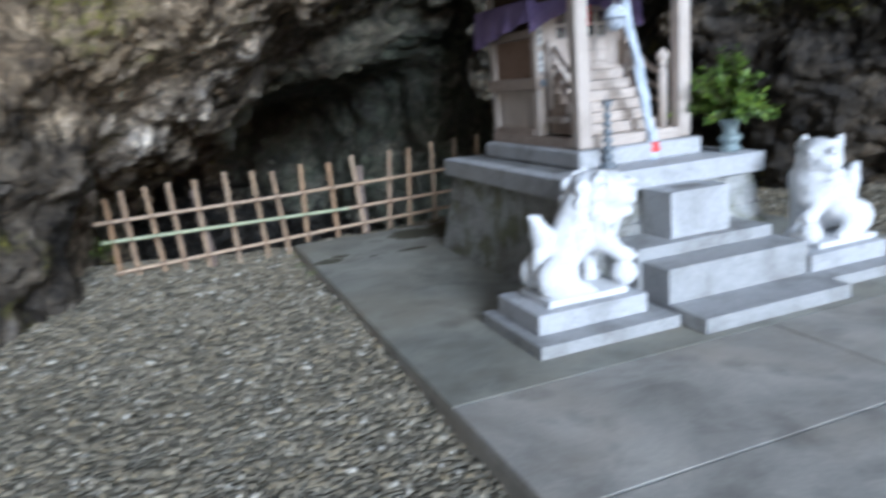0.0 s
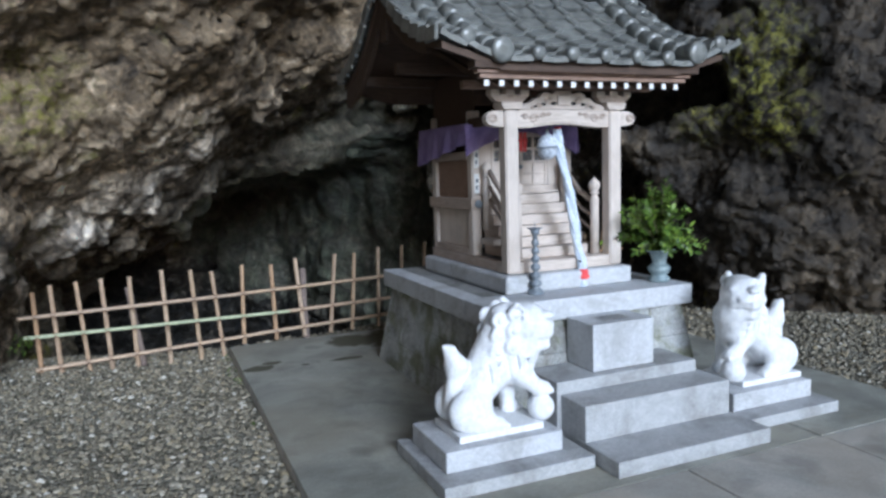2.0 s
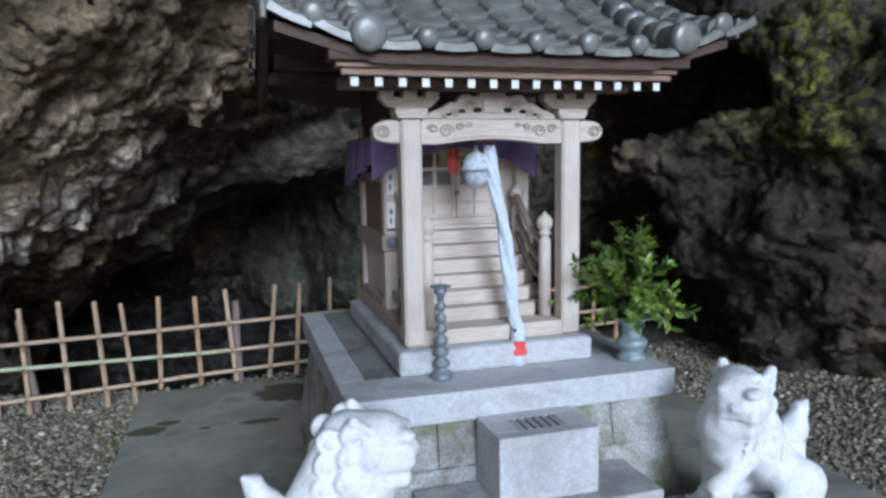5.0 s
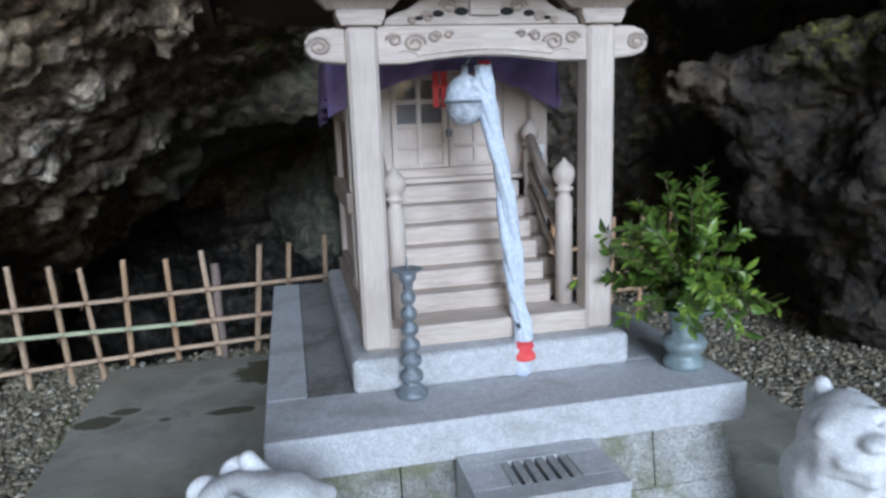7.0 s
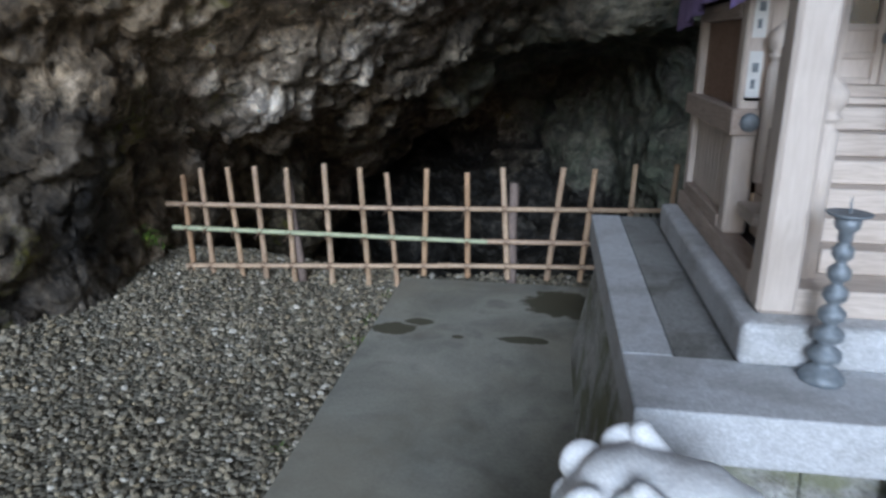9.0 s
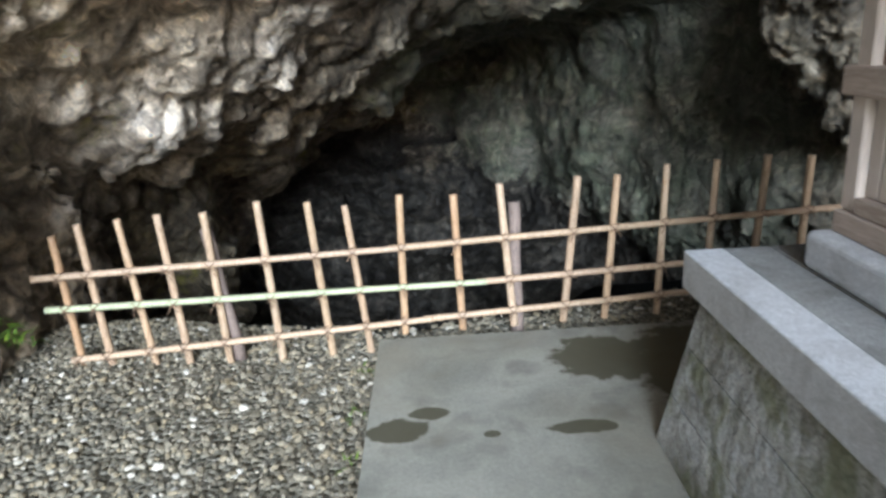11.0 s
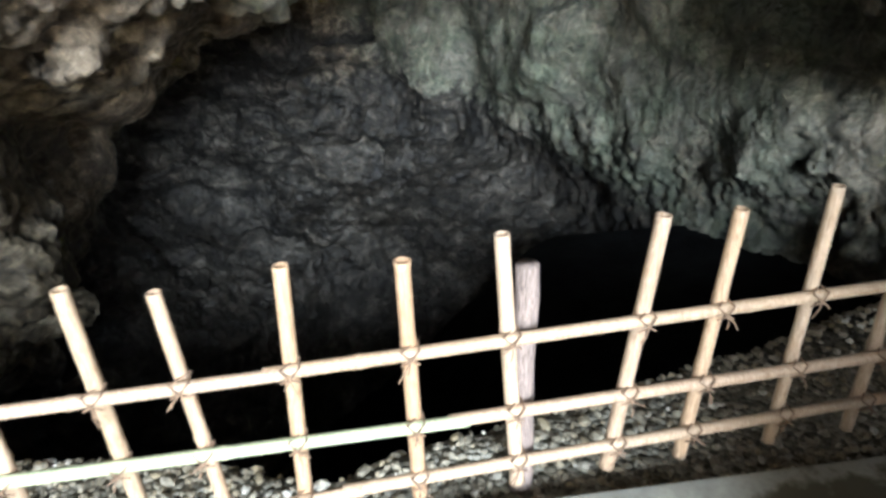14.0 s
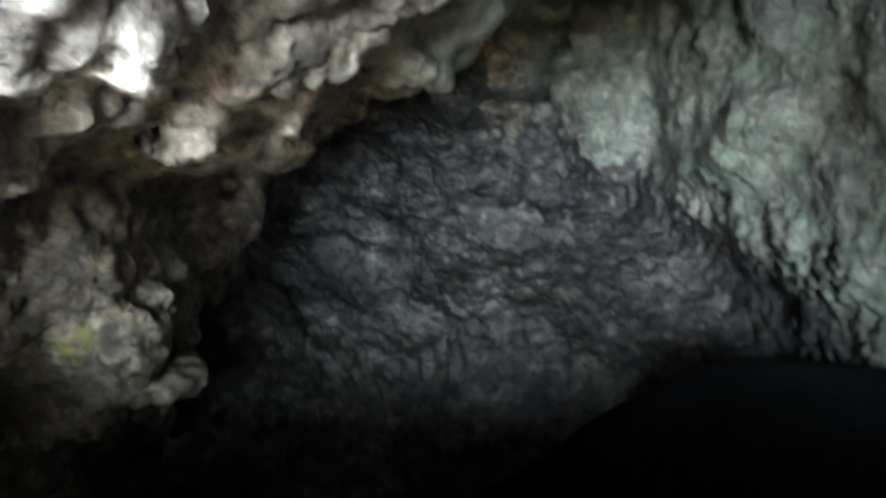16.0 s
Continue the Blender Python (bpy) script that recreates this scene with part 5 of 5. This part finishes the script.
# ---- the guardian lions: seated, one paw on a ball ----
def lion(mirror):
    turn, shy = (0.55, 0.05) if mirror else (0.12, 0.0)
    h = 0.0085
    lo, hi = np.array((-0.36, -0.34, -0.01)), np.array((0.46, 0.24, 0.75))
    n = ((hi - lo) / h).astype(int)
    x, y, z = np.meshgrid(*[lo[k] + h * np.arange(n[k]) for k in range(3)], indexing="ij")

    def ball(cx, cy, cz, rx, ry=None, rz=None):
        ry, rz = ry or rx, rz or rx
        return (np.sqrt(((x - cx) / rx) ** 2 + ((y - cy) / ry) ** 2 + ((z - cz) / rz) ** 2) - 1) * min(rx, ry, rz)

    def bar(a, c, ra, rc):
        a, c = np.array(a, float), np.array(c, float)
        d = c - a
        t = np.clip(((x - a[0]) * d[0] + (y - a[1]) * d[1] + (z - a[2]) * d[2]) / (d @ d), 0, 1)
        return np.sqrt((x - a[0] - t * d[0]) ** 2 + (y - a[1] - t * d[1]) ** 2 + (z - a[2] - t * d[2]) ** 2) - (ra + (rc - ra) * t)

    def block(cx, cy, cz, hx, hy, hz, r):
        qx, qy, qz = np.abs(x - cx) - hx + r, np.abs(y - cy) - hy + r, np.abs(z - cz) - hz + r
        return np.sqrt(np.maximum(qx, 0) ** 2 + np.maximum(qy, 0) ** 2 + np.maximum(qz, 0) ** 2) + np.minimum(np.maximum(qx, np.maximum(qy, qz)), 0) - r

    # trunk rising to the chest, with a straight back
    d = bar((-0.13, 0, 0.165), (0.135, 0, 0.42), 0.105, 0.115)
    d = smin(d, ball(0.165, -0.005, 0.335, 0.105, 0.115, 0.13), 0.05)
    d = smin(d, bar((-0.02, 0, 0.34), (0.115, 0, 0.56), 0.095, 0.105), 0.04)
    # haunches and hind feet
    for s in (-1, 1):
        d = smin(d, ball(-0.145, 0.095 * s, 0.135, 0.125, 0.075, 0.115), 0.03)
        d = smin(d, bar((-0.12, 0.115 * s, 0.065), (-0.02, 0.12 * s, 0.06), 0.045, 0.04), 0.025)
        d = smin(d, ball(-0.005, 0.12 * s, 0.052, 0.05, 0.045, 0.04), 0.015)
    # fore legs: the outer one lifted on to the ball
    d = smin(d, bar((0.15, 0.080, 0.30), (0.165, 0.09, 0.06), 0.058, 0.042), 0.03)
    d = smin(d, ball(0.185, 0.09, 0.055, 0.055, 0.048, 0.038), 0.02)
    d = smin(d, bar((0.155, -0.080, 0.29), (0.245, -0.10, 0.205), 0.060, 0.043), 0.03)
    d = smin(d, ball(0.275, -0.10, 0.195, 0.055, 0.050, 0.042), 0.02)
    d = smin(d, ball(0.265, -0.10, 0.096, 0.074), 0.010)
    # head, turned to the front by its own angle
    x0, y0 = x, y
    ca, sa = math.cos(turn), math.sin(turn)
    x, y = 0.16 + (x0 + shy - 0.16) * ca - y0 * sa, (x0 + shy - 0.16) * sa + y0 * ca
    d = smin(d, ball(0.225, -0.025, 0.545, 0.125, 0.130, 0.118), 0.035)
    d = smin(d, block(0.285, -0.055, 0.515, 0.062, 0.080, 0.044, 0.032), 0.03)
    d = smin(d, block(0.272, -0.052, 0.442, 0.058, 0.070, 0.030, 0.024), 0.02)
    d = smin(d, ball(0.345, -0.060, 0.540, 0.024, 0.042, 0.024), 0.010)
    for s in (-1, 1):
        d = smin(d, ball(0.308, -0.050 + 0.058 * s, 0.598, 0.042, 0.036, 0.024), 0.012)
        # ears stand up like flat leaves
        d = smin(d, bar((0.165, -0.02 + 0.092 * s, 0.615), (0.135, -0.02 + 0.100 * s, 0.662), 0.036, 0.022), 0.012)
        d = np.maximum(d, -bar((0.192, -0.02 + 0.108 * s, 0.625), (0.165, -0.02 + 0.114 * s, 0.660), 0.012, 0.006))
    d = np.maximum(d, -bar((0.345, -0.150, 0.476), (0.345, 0.045, 0.476), 0.013, 0.013))
    x, y = x0, y0
    # throat and collar
    d = smin(d, ball(0.185, -0.015, 0.420, 0.110, 0.120, 0.10), 0.04)
    # mane: round curls lying over one another, three deep on each side of the neck
    for s in (-1, 1):
        for col, (cx, half) in enumerate(((0.040, 0.074), (0.118, 0.104))):
            for row in range(3):
                px, py, pz = cx - 0.012 * row, s * (half + 0.004 * row), 0.590 - 0.082 * row + 0.026 * (col == 1)
                d = smin(d, ball(px, py, pz, 0.047, 0.030, 0.047), 0.006)
                ring = np.sqrt((np.sqrt((x - px) ** 2 + (z - pz) ** 2) - 0.026) ** 2 + (y - py - s * 0.026) ** 2) - 0.0085
                d = np.maximum(d, -ring)
        # locks below the curls, cut as grooves
        for k in range(5):
            lx = 0.17 - 0.052 * k
            ly = s * (0.118 - 0.006 * k)
            d = np.maximum(d, -bar((lx, ly, 0.405 - 0.012 * k), (lx + 0.018, ly * 1.02, 0.305 - 0.02 * k), 0.011, 0.006))
        for k in range(4):
            a = 0.5 + 0.55 * k
            d = np.maximum(d, -bar((-0.145 + 0.05 * math.cos(a), 0.172 * s, 0.13 + 0.05 * math.sin(a)), (-0.145 + 0.10 * math.cos(a), 0.150 * s, 0.13 + 0.10 * math.sin(a)), 0.007, 0.005))
        d = smin(d, ball(-0.215, 0.065 * s, 0.155, 0.036), 0.006)
        d = smin(d, ball(-0.200, 0.085 * s, 0.085, 0.040), 0.006)
    # the tail: a flame that stands clear of the back
    d = smin(d, bar((-0.205, 0, 0.14), (-0.200, 0, 0.275), 0.055, 0.036), 0.02)
    d = smin(d, bar((-0.200, 0, 0.275), (-0.182, 0, 0.355), 0.036, 0.062), 0.02)
    d = smin(d, bar((-0.182, 0, 0.355), (-0.215, 0, 0.440), 0.062, 0.034), 0.02)
    d = smin(d, bar((-0.215, 0, 0.440), (-0.245, 0, 0.468), 0.034, 0.015), 0.02)
    for s in (-1, 1):
        d = np.maximum(d, -bar((-0.20, 0.050 * s, 0.28), (-0.165, 0.064 * s, 0.36), 0.007, 0.006))
        d = np.maximum(d, -bar((-0.165, 0.064 * s, 0.36), (-0.215, 0.040 * s, 0.43), 0.006, 0.004))
    # toes
    for s in (-0.022, 0.0, 0.022):
        d = smin(d, ball(0.315, -0.10 + 1.2 * s, 0.185, 0.019), 0.006)
        d = smin(d, ball(0.235, 0.09 + s, 0.045, 0.016), 0.006)
        d = smin(d, ball(0.045, -0.12 + s, 0.042, 0.016), 0.006)
    d = np.maximum(d, 0.030 - z)
    points, quads = net(d.astype(np.float32), lo, h)
    nrm = normals_of(points, quads)
    points = points + nrm * (0.0025 * soft_noise(points, 0.03, 61))[:, None]
    if mirror:
        points[:, 0] *= -1
        quads = quads[:, ::-1]
    me = raw_mesh("guardian_lion", points, quads, MARBLE)
    # the plinth that it is carved with
    b = bmesh.new()
    b.from_mesh(me)
    box(-0.245, 0.245, -0.165, 0.165, 0.0, 0.036, 0.004, 2, b)
    b.to_mesh(me)
    b.free()
    return me


for mirror in (False, True):
    cx = -0.165 if not mirror else 1.735
    m = tagged(new("guardian_lion", lion(mirror)), "white carved stone guardian lion sitting with a paw on a ball", "statue", "pair of guardian lions")
    m.location = (cx, -0.335, 0.177)
    x0, x1 = (-0.516, 0.152) if not mirror else (1.344, 1.987)
    ped = thing("statue_pedestal", ((x0 + x1) / 2, -0.34, 0), "two-tier grey granite pedestal under a guardian lion", "pedestal", "pair of pedestals")
    part("lower_slab", box(*((-0.585, 0.262) if not mirror else (1.315, 2.062)), -0.705, -0.03, 0.0, 0.068, 0.005), GRANITE_DARK, ped)
    part("upper_block", box(x0, x1, -0.569, -0.10, 0.069, 0.177, 0.006), GRANITE, ped)

# ---- candle stand, vase and its branches, on the slab ----
stand = thing("candle_stand", (0.468, 0.215, 0.750), "dark bronze candle stand with a ringed stem", "candle stand")
prof = [(0.050, 0.0), (0.053, 0.012), (0.044, 0.024), (0.026, 0.04)]
zz = 0.045
for r in (0.037, 0.034, 0.030, 0.027, 0.025, 0.023):
    prof += [(r * 0.5, zz), (r, zz + 0.014), (r * 1.04, zz + 0.024), (r, zz + 0.034), (r * 0.5, zz + 0.048)]
    zz += 0.052
prof += [(0.016, zz), (0.016, zz + 0.02), (0.026, zz + 0.03), (0.030, zz + 0.055)]
part("stem", lathe(prof, (0.468, 0.215, 0.750), 20), BRONZE, stand, smooth=True)
part("drip_pan", lathe([(0.02, 0.0), (0.046, 0.008), (0.050, 0.014), (0.044, 0.014), (0.01, 0.010)], (0.468, 0.215, 0.750 + zz + 0.052), 20), BRONZE, stand, smooth=True)
part("spike", lathe([(0.004, 0.0), (0.003, 0.02), (0.001, 0.04)], (0.468, 0.215, 0.750 + zz + 0.064), 8), BRONZE, stand)

VX, VY = 1.425, 0.185
vase = thing("flower_vase", (VX, VY, 0.750), "pale verdigris bronze vase with a flared rim", "vase")
part("vessel", lathe([(0.060, 0.0), (0.070, 0.008), (0.072, 0.024), (0.058, 0.040), (0.052, 0.048), (0.062, 0.060), (0.074, 0.080), (0.076, 0.096), (0.064, 0.112), (0.050, 0.120), (0.047, 0.135), (0.052, 0.165), (0.063, 0.195), (0.085, 0.208), (0.104, 0.214), (0.105, 0.220), (0.094, 0.222), (0.06, 0.212), (0.04, 0.190)], (VX, VY, 0.750), 28), VERDIGRIS, vase, smooth=True)
sprays = thing("evergreen_branches", (VX, VY, 0.95), "bunch of glossy green evergreen branches in the vase", "branches")
b = bmesh.new()
leaves = []
rng = random.Random(7)
for k in range(58):
    az = k * 2.399 + rng.uniform(-0.3, 0.3)
    lean = rng.uniform(0.1, 1.5)
    ln = rng.uniform(0.30, 0.50) * (1.12 - 0.25 * lean)
    pts = []
    for j in range(8):
        u = j / 7
        r = ln * (0.10 * u + lean * u ** 1.4 * 0.72)
        pts.append(Vector((VX - 0.05 * u * u + r * math.cos(az) * (1.0 if math.cos(az) < 0 else 0.85), VY + r * math.sin(az) * 0.9, 0.93 + ln * (u * (1.10 - 0.62 * lean * u)))))
    tube(pts, [0.0042 * (1 - 0.7 * j / 7) for j in range(8)], 5, b)
    for j in range(1, 8):
        for q in range(7):
            leaves.append((pts[j].lerp(pts[j - 1], rng.random()), (pts[j] - pts[j - 1]).normalized(), rng.uniform(0, 6.28), rng.uniform(0.034, 0.062)))
part("stem_bunch", b, TWIG, sprays)
lv, lf = [], []
for p, d, a, s in leaves:
    side = d.orthogonal().normalized()
    side.rotate(Matrix.Rotation(a, 3, d))
    out = (side * 0.85 + d * 0.55).normalized()
    wide = out.cross(d).normalized()
    up = wide.cross(out)
    n = len(lv)
    for u, w, z in ((0, 0, 0), (0.3, 0.21, 0.05), (0.3, -0.21, 0.05), (0.62, 0.20, 0.07), (0.62, -0.20, 0.07), (1.0, 0, -0.02), (0.3, 0, 0), (0.62, 0, 0.02)):
        lv.append(p + out * (s * u + 0.004) + wide * (s * w) + up * (s * z))
    lf += [(n, n + 1, n + 6), (n, n + 6, n + 2), (n + 1, n + 3, n + 7, n + 6), (n + 6, n + 7, n + 4, n + 2), (n + 3, n + 5, n + 7), (n + 7, n + 5, n + 4)]
me = bpy.data.meshes.new("leaves")
me.from_pydata([v - Vector((VX, VY, 0.95)) for v in lv], [], lf)
me.materials.append(LEAF)
fol = new("foliage", me)
fol.parent = sprays
tagged(fol, kind="stuff")


# ---- weeds: ferns on the rock beside the fence, tufts along the apron ----
def weed(at, count, size, seed, label, droop=0.5, out=(0.6, -0.5)):
    r = random.Random(seed)
    lv, lf = [], []
    for _ in range(count):
        a = r.uniform(0, 6.283)
        d = Vector((math.cos(a) + out[0], math.sin(a) + out[1], r.uniform(0.2, 1.0))).normalized()
        side = d.cross(Vector((0, 0, 1))).normalized()
        ln, w = size * r.uniform(0.5, 1.1), size * r.uniform(0.05, 0.12)
        p = Vector((r.uniform(-1, 1), r.uniform(-1, 1), r.uniform(-0.5, 0.8))) * size * 0.7
        n = len(lv)
        for u in (0, 0.4, 0.75, 1.0):
            c = p + d * (ln * u) - Vector((0, 0, droop * ln * u * u))
            lv += [c - side * w * (1 - u) , c + side * w * (1 - u)]
        lf += [(n + 2 * k, n + 2 * k + 1, n + 2 * k + 3, n + 2 * k + 2) for k in range(3)]
    me = bpy.data.meshes.new("weed")
    me.from_pydata(lv, [], lf)
    me.materials.append(LEAF)
    ob = new("weed", me)
    ob.location = at
    return tagged(ob, label, "plant", "weeds in the cave")


weed((-2.72, 2.50, 0.34), 22, 0.09, 5, "small green fern growing on the rock beside the fence")
weed((-2.80, 2.72, 0.22), 18, 0.08, 6, "small green fern growing on the rock beside the fence")
for n, (x, y) in enumerate(((-1.22, 2.30), (-1.20, 2.72), (-1.21, 1.95), (-1.24, 0.9))):
    weed((x, y, -0.06), 16, 0.055, 20 + n, "low green tuft at the apron's edge", 0.2, (0, 0))


# ---- gravel: single stones over the bed, where the camera passes ----
def pebbles(name, x0, x1, y0, y1, count, seed, smallest=0.007, largest=0.024):
    r = np.random.RandomState(seed)
    x, y = r.uniform(x0, x1, count), r.uniform(y0, y1, count)
    n = len(x)
    z = ground_height(x, y)
    g = (1 + 5 ** 0.5) / 2
    ico = np.array([(-1, g, 0), (1, g, 0), (-1, -g, 0), (1, -g, 0), (0, -1, g), (0, 1, g), (0, -1, -g), (0, 1, -g), (g, 0, -1), (g, 0, 1), (-g, 0, -1), (-g, 0, 1)]) / (1 + g * g) ** 0.5
    tri = np.array([(0, 11, 5), (0, 5, 1), (0, 1, 7), (0, 7, 10), (0, 10, 11), (1, 5, 9), (5, 11, 4), (11, 10, 2), (10, 7, 6), (7, 1, 8), (3, 9, 4), (3, 4, 2), (3, 2, 6), (3, 6, 8), (3, 8, 9), (4, 9, 5), (2, 4, 11), (6, 2, 10), (8, 6, 7), (9, 8, 1)])
    size = smallest + (largest - smallest) * r.beta(1.6, 3.0, n)
    shape = ico[None] * (1 + r.uniform(-0.22, 0.22, (n, 12, 1)))
    shape = shape * np.stack([size * r.uniform(0.8, 1.5, n), size * r.uniform(0.7, 1.1, n), size * r.uniform(0.55, 0.9, n)], 1)[:, None]
    a, t = r.uniform(0, 6.283, n), r.uniform(-0.6, 0.6, n)
    ca, sa, ct, st = np.cos(a)[:, None], np.sin(a)[:, None], np.cos(t)[:, None], np.sin(t)[:, None]
    px, py, pz = shape[..., 0], shape[..., 1] * ct - shape[..., 2] * st, shape[..., 1] * st + shape[..., 2] * ct
    pts = np.stack([px * ca - py * sa + x[:, None], px * sa + py * ca + y[:, None], pz + (z + size * r.uniform(0.0, 0.7, n))[:, None]], -1)
    faces = (tri[None] + 12 * np.arange(n)[:, None, None]).reshape(-1, 3)
    ob = new(name, raw_mesh(name, pts.reshape(-1, 3), faces, STONES, False))
    ob.parent = ground
    return tagged(ob, "loose grey and brown gravel stones", kind="stuff")


pebbles("gravel_stones", -3.3, -1.165, -3.6, 3.9, 15000, 3)
pebbles("gravel_stones", -2.9, 3.2, 2.98, 4.3, 7500, 4)
pebbles("gravel_stones", 2.71, 4.6, -1.6, 3.0, 7000, 5)
pebbles("gravel_stones", 1.72, 2.72, 2.97, 4.0, 900, 6)
